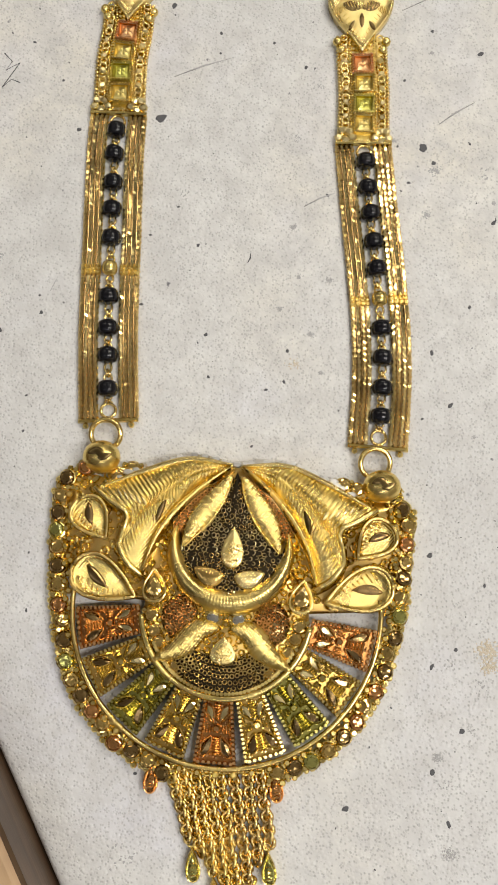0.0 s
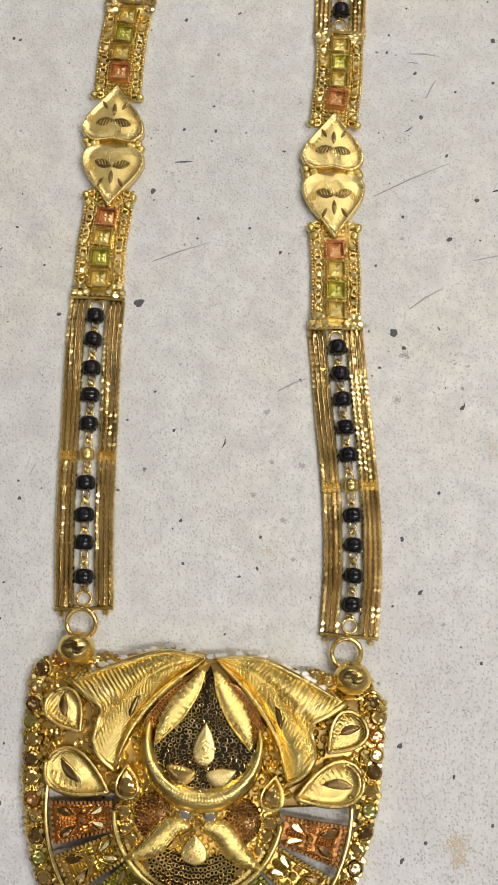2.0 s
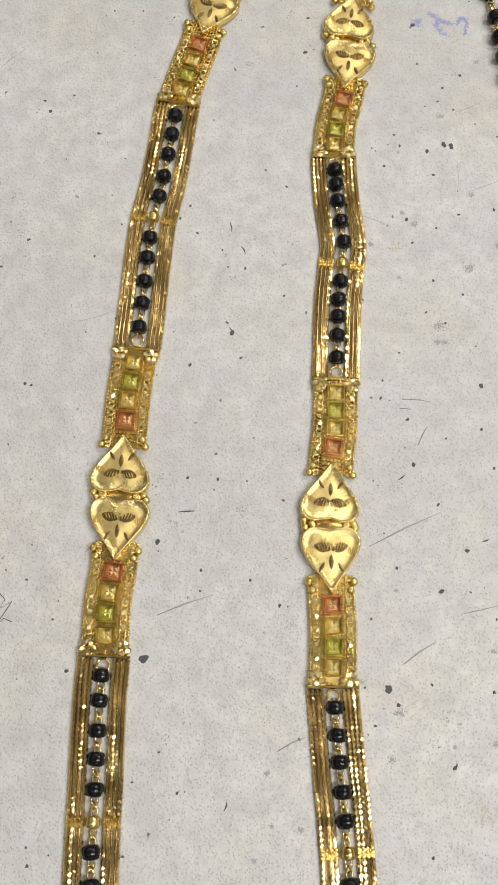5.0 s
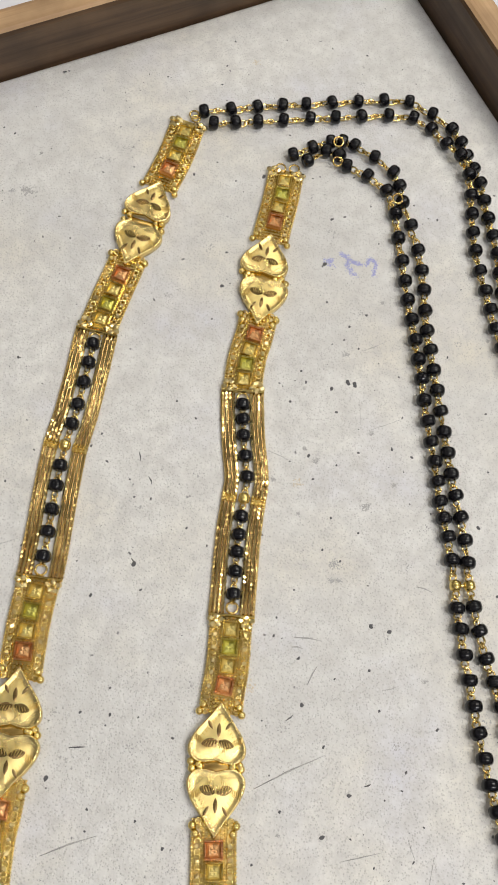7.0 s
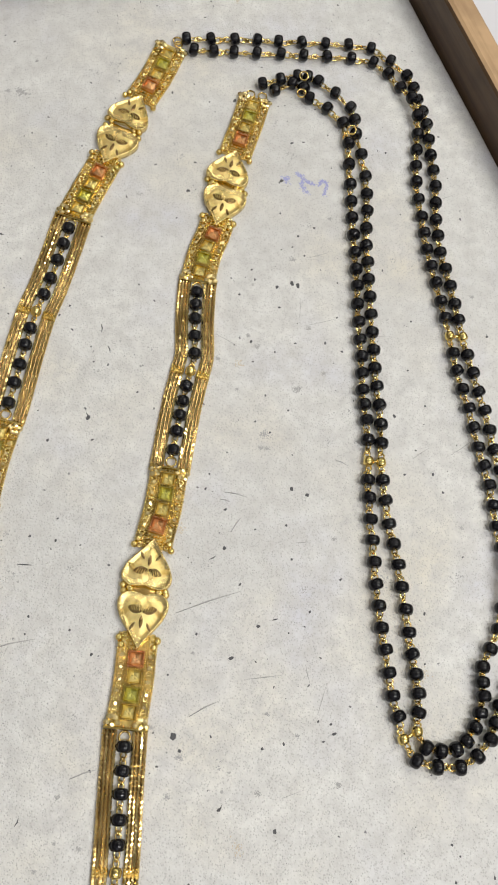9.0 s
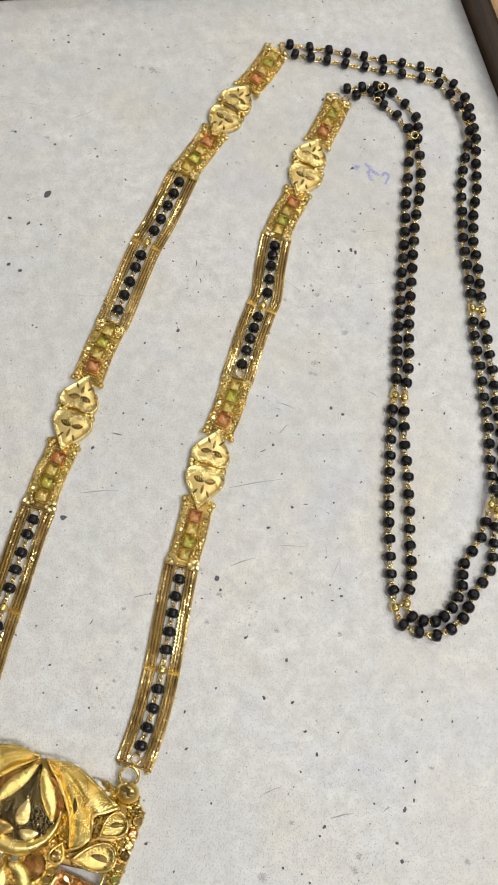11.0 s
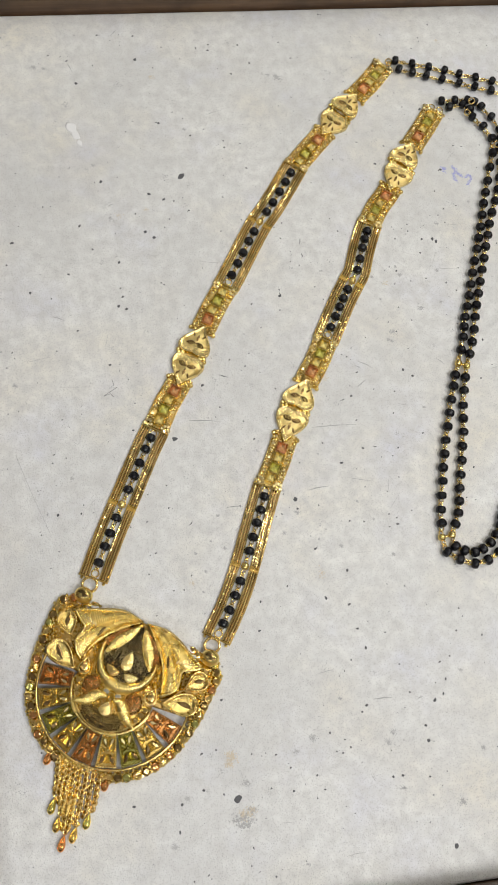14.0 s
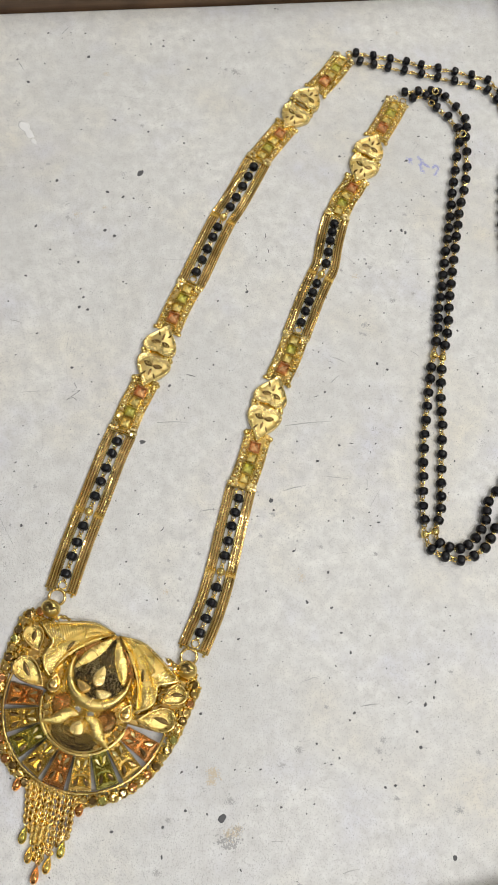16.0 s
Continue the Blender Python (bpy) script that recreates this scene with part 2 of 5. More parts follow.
def box(bm, x0, x1, y0, y1, z0, z1, chamfer=0.0, m=None):
    """A box in millimetres, its top edges chamfered."""
    c = chamfer
    rings = [[(x0, y0, z0), (x1, y0, z0), (x1, y1, z0), (x0, y1, z0)]]
    if c:
        rings.append([(x0, y0, z1 - c), (x1, y0, z1 - c), (x1, y1, z1 - c), (x0, y1, z1 - c)])
        rings.append([(x0 + c, y0 + c, z1), (x1 - c, y0 + c, z1), (x1 - c, y1 - c, z1), (x0 + c, y1 - c, z1)])
    else:
        rings.append([(x0, y0, z1), (x1, y0, z1), (x1, y1, z1), (x0, y1, z1)])
    return loft(bm, rings, True, True, m)


def loft(bm, rings, cap0=False, cap1=False, m=None, closed=True):
    """Skins rings of millimetre points."""
    vs = []
    for ring in rings:
        row = []
        for p in ring:
            v = Vector(p) * MM
            row.append(bm.verts.new(m @ v if m else v))
        vs.append(row)
    n = len(vs[0])
    for a, b in zip(vs, vs[1:]):
        for i in range(n if closed else n - 1):
            j = (i + 1) % n
            bm.faces.new((a[i], a[j], b[j], b[i]))
    if cap0:
        bm.faces.new(vs[0][::-1])
    if cap1:
        bm.faces.new(vs[-1])
    return vs


def ball(bm, x, y, z, r, seg=8, rows=5, sx=1.0, sy=1.0, sz=1.0, m=None):
    """A small faceted ball, without its hidden pole holes."""
    rings = []
    for k in range(1, rows):
        a = math.pi * (k / rows - 0.5)
        rings.append([(x + sx * r * math.cos(a) * math.cos(2 * math.pi * i / seg), y + sy * r * math.cos(a) * math.sin(2 * math.pi * i / seg), z + sz * r * math.sin(a)) for i in range(seg)])
    return loft(bm, rings, True, True, m)


def torus(bm, x, y, z, big, small, seg=20, sides=6, m=None, stretch=1.0, upright=0.0):
    """A wire ring lying flat, or turned upright (degrees about its long axis y)."""
    rings = []
    c, s = math.cos(radians(upright)), math.sin(radians(upright))
    for i in range(seg + 1):
        a = 2 * math.pi * i / seg
        ring = []
        for k in range(sides):
            b = 2 * math.pi * k / sides
            px, py, pz = (big + small * math.cos(b)) * math.cos(a), (big * stretch + small * math.cos(b)) * math.sin(a), small * math.sin(b)
            ring.append((x + px * c + pz * s, y + py, z - px * s + pz * c))
        rings.append(ring)
    return loft(bm, rings, False, False, m)


def tube(bm, pts, r, sides=6, m=None, caps=True):
    """A round wire through millimetre points; r may be a list."""
    pts = [Vector(p) for p in pts]
    rings = []
    for i, p in enumerate(pts):
        d = (pts[min(i + 1, len(pts) - 1)] - pts[max(i - 1, 0)]).normalized()
        side = d.cross(Vector((0, 0, 1)))
        side = side.normalized() if side.length > 1e-4 else Vector((1, 0, 0))
        up = side.cross(d)
        rr = r[i] if isinstance(r, (list, tuple)) else r
        rings.append([tuple(p + rr * (math.cos(2 * math.pi * k / sides) * side + math.sin(2 * math.pi * k / sides) * up)) for k in range(sides)])
    return loft(bm, rings, caps, caps, m)


def spline(points, n=12):
    """Catmull-Rom through points (any dimension): n steps a span."""
    p = [np.array(q, float) for q in points]
    p = [2 * p[0] - p[1]] + p + [2 * p[-1] - p[-2]]
    out = []
    for a, b, c, d in zip(p, p[1:], p[2:], p[3:]):
        for k in range(n):
            t = k / n
            out.append(0.5 * (2 * b + (c - a) * t + (2 * a - 5 * b + 4 * c - d) * t * t + (3 * b - a - 3 * c + d) * t**3))
    out.append(p[-2])
    return np.array(out)


def outline_plate(bm, pts, z0, z1, rings, m=None):
    """A plate from an outline round its middle: rings of (scale, height), from the rim inwards."""
    mid = np.mean(pts, axis=0)
    levels = [[(p[0], p[1], z0) for p in pts], [(p[0], p[1], z1) for p in pts]]
    for s, h in rings:
        levels.append([(mid[0] + (p[0] - mid[0]) * s, mid[1] + (p[1] - mid[1]) * s, h) for p in pts])
    return loft(bm, levels, True, True, m)


def leaf(bm, spine, width, z, height, ridges=0, depth=0.12, lean=0.5, n=36, tip0=0.0, tip1=0.0, base=None, m=None, bias=1.0):
    """A chased leaf: a domed strip along a spine, with slanting ridges cut across it."""
    path = spline(spine, max(2, n // (len(spine) - 1)))
    cross = (-1.0, -0.82, -0.45, 0.0, 0.45, 0.82, 1.0)
    rows = []
    k = len(path)
    floor_z = base if base is not None else z - 0.6
    for i, p in enumerate(path):
        d = path[min(i + 1, k - 1)] - path[max(i - 1, 0)]
        d = d / (np.hypot(*d) + 1e-9)
        side = np.array((d[1], -d[0]))
        t = i / (k - 1)
        w = width * (tip0 + (1 - tip0) * math.sin(math.pi * min(t ** bias, 1.0) / 2) ** 0.8 if t < 0.5 else tip1 + (1 - tip1) * math.cos(math.pi * (t - 0.5)) ** 0.8)
        if t < 0.5:
            w = width * (tip0 + (1 - tip0) * math.sin(math.pi * t) ** 0.7)
        row = [(*(p + side * -1.0 * w), floor_z)]
        for c in cross:
            h = z + height * (1 - c * c) * min(1.0, w / (0.55 * width) + 0.2)
            if ridges and abs(c) < 0.95:
                h += depth * math.cos(2 * math.pi * (ridges * t + lean * c))
            row.append((*(p + side * c * w), h))
        row.append((*(p + side * w), floor_z))
        rows.append(row)
    return loft(bm, rows, False, False, m, closed=False)


def drop_outline(length, width, n=22):
    """A tear drop: round end at the origin's side, tip at +y."""
    pts = []
    for i in range(n):
        a = 2 * math.pi * i / n
        y = -math.cos(a)
        x = math.sin(a) * (1 - 0.5 * (y + 1)) ** 0.55 if y > -1 else 0
        pts.append((x * width * 0.62, (y * 0.5) * length))
    return pts


def heart_outline(width, length):
    """A broad heart with its tip at y = 0 and a shallow notch at y = length."""
    side = spline([(0.0, 0.0), (0.2, 0.27), (0.40, 0.52), (0.497, 0.73), (0.475, 0.89), (0.33, 0.995), (0.15, 0.99), (0.0, 0.955)], 4)
    pts = [(x * width, y * length) for x, y in side]
    return pts + [(-x, y) for x, y in pts[::-1]][1:-1]


def petal(bm, edge_a, edge_b, z, height, ridges, depth, end, crease=0.5, n=90, base=1.2, m=None):
    """A broad chased petal between two edges that start at one point; end gives (place across, reach) of its far rim. Returns the rim."""
    a, b = spline(edge_a, 16), spline(edge_b, 16)
    reach = spline(end, 10)
    cross = [-1 + 2 * k / 26 for k in range(27)]
    rows = []
    for i in range(n + 1):
        row = []
        for c in cross:
            t = i / n * float(np.interp(c, reach[:, 0], reach[:, 1]))
            q = []
            for line in (a, b):
                s = t * (len(line) - 1)
                k = min(int(s), len(line) - 2)
                q.append(line[k] + (line[k + 1] - line[k]) * (s - k))
            x, y = q[0] + (q[1] - q[0]) * (c + 1) / 2
            e = abs(c)
            h = z + height * (1 - e**2.4) * min(1.0, 0.25 + 2.2 * t) * (1 - 0.45 * max(0.0, i / n - 0.7) / 0.3)
            h -= crease * math.exp(-((c / 0.16) ** 2)) * min(1.0, 2 * t)
            if e < 0.9:
                h += depth * (0.55 + 1.3 * t * math.exp(-((e / 0.35) ** 2))) * math.cos(2 * math.pi * (ridges * t - 2.2 * e))
            if e > 0.95:
                h += 0.35
            row.append((x, y, h))
        rows.append([(row[0][0], row[0][1], base)] + row + [(row[-1][0], row[-1][1], base)])
    loft(bm, rows, False, False, m, closed=False)
    return rows[-1][1:-1]


# ---- the room ----
def slab(name, size, at, mat, label, category):
    bm = bmesh.new()
    box(bm, -size[0] / 2, size[0] / 2, -size[1] / 2, size[1] / 2, 0, size[2])
    ob = part(name, bm, mat, None, label, smooth=False)
    ob.matrix_basis = Matrix.Translation(Vector(at) * MM)
    return tagged(ob, label, category, kind="structure")


TABLE_Z, FLOOR_Z = -14.0, -770.0
slab("floor", (5400, 5400, 60), (0, 300, FLOOR_Z - 60), FLOOR, "brown tiled shop floor", "floor")
slab("ceiling", (5400, 5400, 60), (0, 300, CEILING / MM), CEIL, "pale boarded shop ceiling", "ceiling")
room_h = CEILING / MM - FLOOR_Z
slab("wall_north", (5400, 100, room_h), (0, 3050, FLOOR_Z), WALL, "plain painted shop wall", "wall")
slab("wall_south", (5400, 100, room_h), (0, -2450, FLOOR_Z), WALL, "plain painted shop wall", "wall")
slab("wall_east", (100, 5400, room_h), (2750, 300, FLOOR_Z), WALL, "plain painted shop wall", "wall")
slab("wall_west", (100, 5400, room_h), (-2750, 300, FLOOR_Z), WALL, "plain painted shop wall", "wall")

for lx, ly, lw, lh, power in LAMPS:
    bm = bmesh.new()
    hw, hh = lw * 500, lh * 500
    loft(bm, [[(sx * (hw + g), sy * (hh + g), z) for sx, sy in ((-1, -1), (1, -1), (1, 1), (-1, 1))] for g, z in ((4, -30), (14, -40), (24, -30), (24, 0), (2, 0), (2, -30))])
    lamp = part("ceiling_light", bm, FITTING, None, "long white ceiling light fitting", smooth=False)
    lamp.matrix_basis = Matrix.Translation((lx, ly, CEILING))
    tagged(lamp, "long white enamelled ceiling light fitting", "lamp", "ceiling lights")

counter = new("counter")
tagged(counter, "white laminate shop counter under the tray", "counter")
bm = bmesh.new()
box(bm, -620, 620, -420, 420, TABLE_Z - 30, TABLE_Z, 2.0)
part("worktop", bm, TABLE, counter, smooth=False)
bm = bmesh.new()
box(bm, -590, 590, -390, 390, FLOOR_Z, TABLE_Z - 30)
part("body", bm, WOOD_DARK, counter, smooth=False)

# ---- the tray and its pad ----
TURN = Matrix.Rotation(radians(26.8), 4, "Z")
U0, U1, V0, V1 = -95.8, 142.6, -145.6, 176.8
RAIL_W, RAIL_TOP = 8.0, 13.0
tray = new("tray")
tray.matrix_basis = TURN
tagged(tray, "shallow wooden tray with dark stained sides and worn pale top edges", "tray")


def rail(u0, u1, v0, v1):
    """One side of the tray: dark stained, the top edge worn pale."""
    bm = bmesh.new()
    long_u = (u1 - u0) > (v1 - v0)
    length, width = (u1 - u0, v1 - v0) if long_u else (v1 - v0, u1 - u0)
    section = [(0.0, TABLE_Z), (0.0, RAIL_TOP - 1.3), (0.5, RAIL_TOP - 0.45), (1.4, RAIL_TOP), (width - 1.4, RAIL_TOP), (width - 0.5, RAIL_TOP - 0.45), (width, RAIL_TOP - 1.3), (width, TABLE_Z)]
    rings = []
    steps = 40
    for i in range(steps + 1):
        a = i / steps * length
        wob = 0.18 * noise.noise((a * 0.03 + u0, v0 * 0.1, 0.0))
        rings.append([(a, w + (wob if 0 < k < 7 else 0.0), z + (wob * 0.8 if 0 < k < 7 else 0)) for k, (w, z) in enumerate(section)])
    loft(bm, rings, True, True)
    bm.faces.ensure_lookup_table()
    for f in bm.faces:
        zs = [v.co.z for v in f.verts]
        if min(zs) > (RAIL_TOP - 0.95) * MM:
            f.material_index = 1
    bmesh.ops.recalc_face_normals(bm, faces=bm.faces)
    m = frame_at(u0, v0, 0) if long_u else frame_at(u1, v0, 0, 90)
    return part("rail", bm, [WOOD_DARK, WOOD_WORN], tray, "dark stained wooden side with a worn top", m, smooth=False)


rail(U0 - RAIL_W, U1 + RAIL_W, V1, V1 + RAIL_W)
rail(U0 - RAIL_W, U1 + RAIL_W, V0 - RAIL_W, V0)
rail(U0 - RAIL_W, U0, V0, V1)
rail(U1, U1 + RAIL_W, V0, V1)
bm = bmesh.new()
box(bm, U0, U1, V0, V1, TABLE_Z + 0.05, TABLE_Z + 3.0)
part("base_board", bm, WOOD_DARK, tray, smooth=False)

# the padded board: flat on top, its covered edges roll down into the tray
bm = bmesh.new()
pad_rings = []
steps_u, steps_v = 48, 60
for inset, z in ((0.7, -10.9), (0.4, -4.0), (0.4, -2.0), (0.9, -1.2), (1.8, -0.85), (5.2, -0.3), (6.2, -0.1), (7.6, 0.0)):
    a0, a1, b0, b1 = U0 + inset, U1 - inset, V0 + inset, V1 - inset
    ring = [(a0 + (a1 - a0) * i / steps_u, b0) for i in range(steps_u)] + [(a1, b0 + (b1 - b0) * i / steps_v) for i in range(steps_v)]
    ring += [(a1 - (a1 - a0) * i / steps_u, b1) for i in range(steps_u)] + [(a0, b1 - (b1 - b0) * i / steps_v) for i in range(steps_v)]
    w = []
    for u, v in ring:
        k = 0.5 * noise.noise((u * 0.022, v * 0.022, 3.0)) if -6 < z < -0.1 else 0.0
        w.append((u, v, z + k * min(1.0, -z)))
    pad_rings.append(w)
loft(bm, pad_rings, True, True)
pad = new("display_pad")
pad.matrix_basis = TURN
part("cover", bm, LEATHER, pad, "white leatherette cover, stained and flecked")
bm = bmesh.new()
box(bm, U0 + 1.0, U1 - 1.0, V0 + 1.0, V1 - 1.0, -10.98, -10.92)
part("backing_board", bm, WOOD_DARK, pad, smooth=False)
tagged(pad, "scuffed white leatherette display pad lying in the wooden tray", "pad")


# ---- the necklace ----
necklace = new("necklace")
tagged(necklace, "long gold necklace with black beads and a jewelled pendant", "necklace")

LEFT = [(-33.85, -67.5), (-33.85, -65.8), (-34.35, -50), (-34.25, -35), (-34.15, -20), (-33.75, -12.8), (-33.45, -3), (-32.55, 4.2), (-32.35, 16.3), (-31.65, 28), (-31.11, 37), (-29.98, 46), (-29.16, 55), (-28.50, 65), (-27.50, 74.7),
        (-26.00, 82), (-24.40, 93), (-23.10, 102.5), (-20.80, 111), (-18.10, 119.8), (-14.80, 131.6), (-11.40, 142.5), (-8.50, 150.5), (-5.60, 161.3), (-4.00, 166)]
RIGHT = [(8.15, -72), (8.25, -70), (9.15, -60), (9.25, -50.7), (8.75, -41), (7.95, -31), (7.35, -21.7), (7.15, -18.1), (7.45, -8), (7.25, -1.3), (7.65, 11.1), (7.75, 22.9), (8.65, 30), (9.07, 40), (9.49, 49), (9.93, 57),
         (10.80, 65), (11.30, 70), (10.30, 79), (9.80, 89.8), (10.60, 98.5), (12.40, 106), (13.60, 118.7), (15.20, 130.1), (17.20, 140), (18.60, 148.8), (19.60, 153)]


class Band:
    """The line of one strap across the pad, read by its y in millimetres."""

    def __init__(self, points):
        line = spline(points, 10)
        self.y, self.x = line[:, 1], line[:, 0]

    def at(self, y):
        x = float(np.interp(y, self.y, self.x))
        d = float(np.interp(y + 0.8, self.y, self.x) - np.interp(y - 0.8, self.y, self.x)) / 1.6
        return x, math.degrees(math.atan(-d))

    def point(self, y, side, z):
        x, ang = self.at(y)
        c, s = math.cos(radians(ang)), math.sin(radians(ang))
        return (x + side * c, y + side * s, z)

    def place(self, y, z=0.0, flip=False):
        x, ang = self.at(y)
        return frame_at(x, y, z, ang + (180 if flip else 0))


def bead_mesh(name, r, length, hole, mat, seg=18):
    """A drilled bead lying along y, slightly barrel shaped."""
    bm = bmesh.new()
    rings = []
    prof = [(-0.5, hole), (-0.5, 0.45), (-0.47, 0.68), (-0.38, 0.87), (-0.2, 0.98), (0.0, 1.0), (0.2, 0.98), (0.38, 0.87), (0.47, 0.68), (0.5, 0.45), (0.5, hole)]
    for t, k in prof:
        rr = r * k
        rings.append([(rr * math.cos(2 * math.pi * i / seg), t * length, -rr * math.sin(2 * math.pi * i / seg)) for i in range(seg)])
    loft(bm, rings, True, True)
    return mesh_of(name, bm, mat)


BEAD = bead_mesh("black_bead", 1.74, 2.5, 0.2, BLACK)
STRAP_BEAD = bead_mesh("black_bead", 1.62, 2.45, 0.2, BLACK)
GOLD_BEAD = bead_mesh("gold_bead", 1.25, 2.2, 0.2, GOLD)

# a pair of wire eyes and the small ring that joins them, along y
bm = bmesh.new()
torus(bm, 0, -0.8, 0, 0.58, 0.2, 12, 5, stretch=1.3, upright=12)
torus(bm, 0, 0.75, 0, 0.58, 0.2, 12, 5, stretch=1.3, upright=-15)
torus(bm, 0, -0.05, 0.1, 0.52, 0.19, 12, 5, stretch=1.0, upright=70)
EYES = mesh_of("wire_eye", bm, GOLD_LIGHT)


bm = bmesh.new()
torus(bm, 0, 0, 0, 1.15, 0.24, 18, 6)
END_RING = mesh_of("end_ring", bm, GOLD_WIRE)


def box_chain(band, y0, y1, side, tone, rnd):
    """One fine strand of box links: flat square links with lower ones turned between them."""
    bm = bmesh.new()
    n = int((y1 - y0) / 0.5)
    drift = rnd.uniform(0, 90)
    for i in range(n):
        y = y0 + (i + 0.5) * (y1 - y0) / n
        ang = band.at(y)[1]
        roll = 26 * noise.noise((y * 0.05, drift, 0.0)) + rnd.uniform(-3, 3)
        p = band.point(y, side + 0.06 * noise.noise((y * 0.3, drift, 0.0)), 0.5 + 0.28 * lift(band, y) + rnd.uniform(-0.02, 0.02))
        m = frame_at(*p, ang + (24 if i % 2 else -24)) @ Matrix.Rotation(radians(roll), 4, "Y") @ Matrix.Rotation(radians(rnd.uniform(-4, 4)), 4, "X")
        w, h = (0.36, 0.36) if i % 2 else (0.4, 0.42)
        loft(bm, [[(x * w, q, z * h) for x, z in ((-1, -0.6), (-1, 0.2), (-0.5, 0.85), (0.5, 0.85), (1, 0.2), (1, -0.6))] for q in (-0.27, 0.27)], True, True, m)
    return mesh_of("box_chain", bm, tone, False)


def lift(band, y):
    """How far the supple strands rise off the pad."""
    return max(0.0, noise.noise((y * 0.045, band.x[3] * 0.3, 1.7))) * 1.6


def bar(bm, y_off=0.0, width=9.4):
    """An end bar with two solder balls."""
    box(bm, -width / 2, width / 2, -0.28 + y_off, 0.28 + y_off, 0.35, 1.25, 0.12)
    for s in (-1, 1):
        ball(bm, s * width * 0.38, y_off - 0.75, 0.55, 0.5)


def bead_strap(band, y0, y1, beads, gold_y, rnd):
    bm = bmesh.new()
    bar(bm)
    strap = part("bead_strap", bm, GOLD, necklace, "gold end bar of a strap of fine chains", band.place(y0), smooth=False)
    back = band.place(y0).inverted()
    bm = bmesh.new()
    bar(bm)
    part("end_bar", bm, GOLD, strap, "gold end bar", back @ band.place(y1, 0, True), smooth=False)
    # soldered clasps either side of the gold bead
    for s in (-1, 1):
        bm = bmesh.new()
        box(bm, -1.6, 1.6, -0.8, 0.8, -0.5, -0.1, 0.2)
        for k in range(12):
            ball(bm, -1.2 + 0.8 * (k % 4), -0.65 + 0.65 * (k // 4), -0.12, 0.42, 6, 5)
        part("clasp", bm, GOLD_PALE, strap, "small gold clasp", back @ frame_at(*band.point(gold_y, s * 3.1, 1.0), band.at(gold_y)[1]), smooth=False)
    for s in (-1, 1):
        for k in range(4):
            off = s * (1.98 + k * 0.79)
            tagged(put("box_chain", box_chain(band, y0 + 0.4, y1 - 0.4, off, GOLD_CHAIN if k % 2 else GOLD_LINK, rnd), strap, back, "strand of fine square gold links"), kind="stuff")
    # dark tubes fill the gaps between strands in place of their shade
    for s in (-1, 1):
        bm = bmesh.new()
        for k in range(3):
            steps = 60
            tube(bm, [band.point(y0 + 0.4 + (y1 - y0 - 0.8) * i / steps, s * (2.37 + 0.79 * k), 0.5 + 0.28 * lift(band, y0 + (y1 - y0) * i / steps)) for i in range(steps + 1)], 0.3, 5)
        put("strand_gap_shade", mesh_of("strand_gap_shade", bm, CUT_DARK), strap, back, "dark filler tubes for the shade between the strands")
    for y in (y0 + 1.6, y1 - 1.6):
        put("end_ring", END_RING, strap, back @ band.place(y, 0.8), "small gold ring")
    line = sorted([(y, STRAP_BEAD) for y in beads] + [(gold_y, GOLD_BEAD)], key=lambda q: q[0])
    stops = [y0 + 1.6] + [y for y, _ in line] + [y1 - 1.6]
    for y, me in line:
        m = band.place(y, 1.45) @ Matrix.Rotation(radians(rnd.uniform(-8, 8)), 4, "Z") @ Matrix.Rotation(rnd.uniform(0, 6), 4, "Y")
        put("black_bead" if me is STRAP_BEAD else "gold_bead", me, strap, back @ m, "glossy black glass bead" if me is STRAP_BEAD else "small polished gold bead")
    for a, b in zip(stops, stops[1:]):
        gap = max(b - a - 2.0, 1.2)
        put("wire_eye", EYES, strap, back @ band.place((a + b) / 2, 0.75) @ Matrix.Diagonal((1, min(gap / 3.0, 1.25), 1, 1)))
    return strap


def square_gem():
    """A square step-cut stone with four small facets on its table."""
    bm = bmesh.new()
    loft(bm, [[(sx * w, sy * w, z) for sx, sy in ((-1, -1), (1, -1), (1, 1), (-1, 1))] for w, z in ((1.28, 0.6), (1.28, 0.95), (0.8, 1.22), (0.76, 1.14))], True, True)
    for cx in (-0.36, 0.36):
        for cy in (-0.36, 0.36):
            loft(bm, [[(cx + sx * w, cy + sy * w, z) for sx, sy in ((-1, -1), (1, -1), (1, 1), (-1, 1))] for w, z in ((0.36, 1.12), (0.33, 1.2), (0.08, 1.32))], False, True)
    return bm


GEMS = {}
for key, mat in (("clear", GEM_PALE), ("red", GEM_PINK), ("green", GEM_LIME)):
    GEMS[key] = mesh_of("square_stone", square_gem(), mat, False)

GEM_LABEL = {"clear": "pale square stone", "red": "pale rose square stone", "green": "yellow-green square stone"}
COLLET_MAT = {"clear": GOLD, "red": FRAME_RED, "green": FRAME_GREEN}
COLLET = {}
for key, mat in COLLET_MAT.items():
    bm = bmesh.new()
    for a, b in (((-1.72, 1.72), (1.3, 1.72)), ((-1.72, 1.72), (-1.72, -1.3)), ((-1.72, -1.3), (-1.3, 1.3)), ((1.3, 1.72), (-1.3, 1.3))):
        box(bm, *a, *b, 0.3, 1.6, 0.14)
    for i in range(7):
        k = -1.5 + i * 0.5
        for q in ((k, 1.62), (k, -1.62), (1.62, k), (-1.62, k)):
            ball(bm, *q, 1.57, 0.22, 5, 4)
    COLLET[key] = mesh_of("square_collet", bm, mat, False)


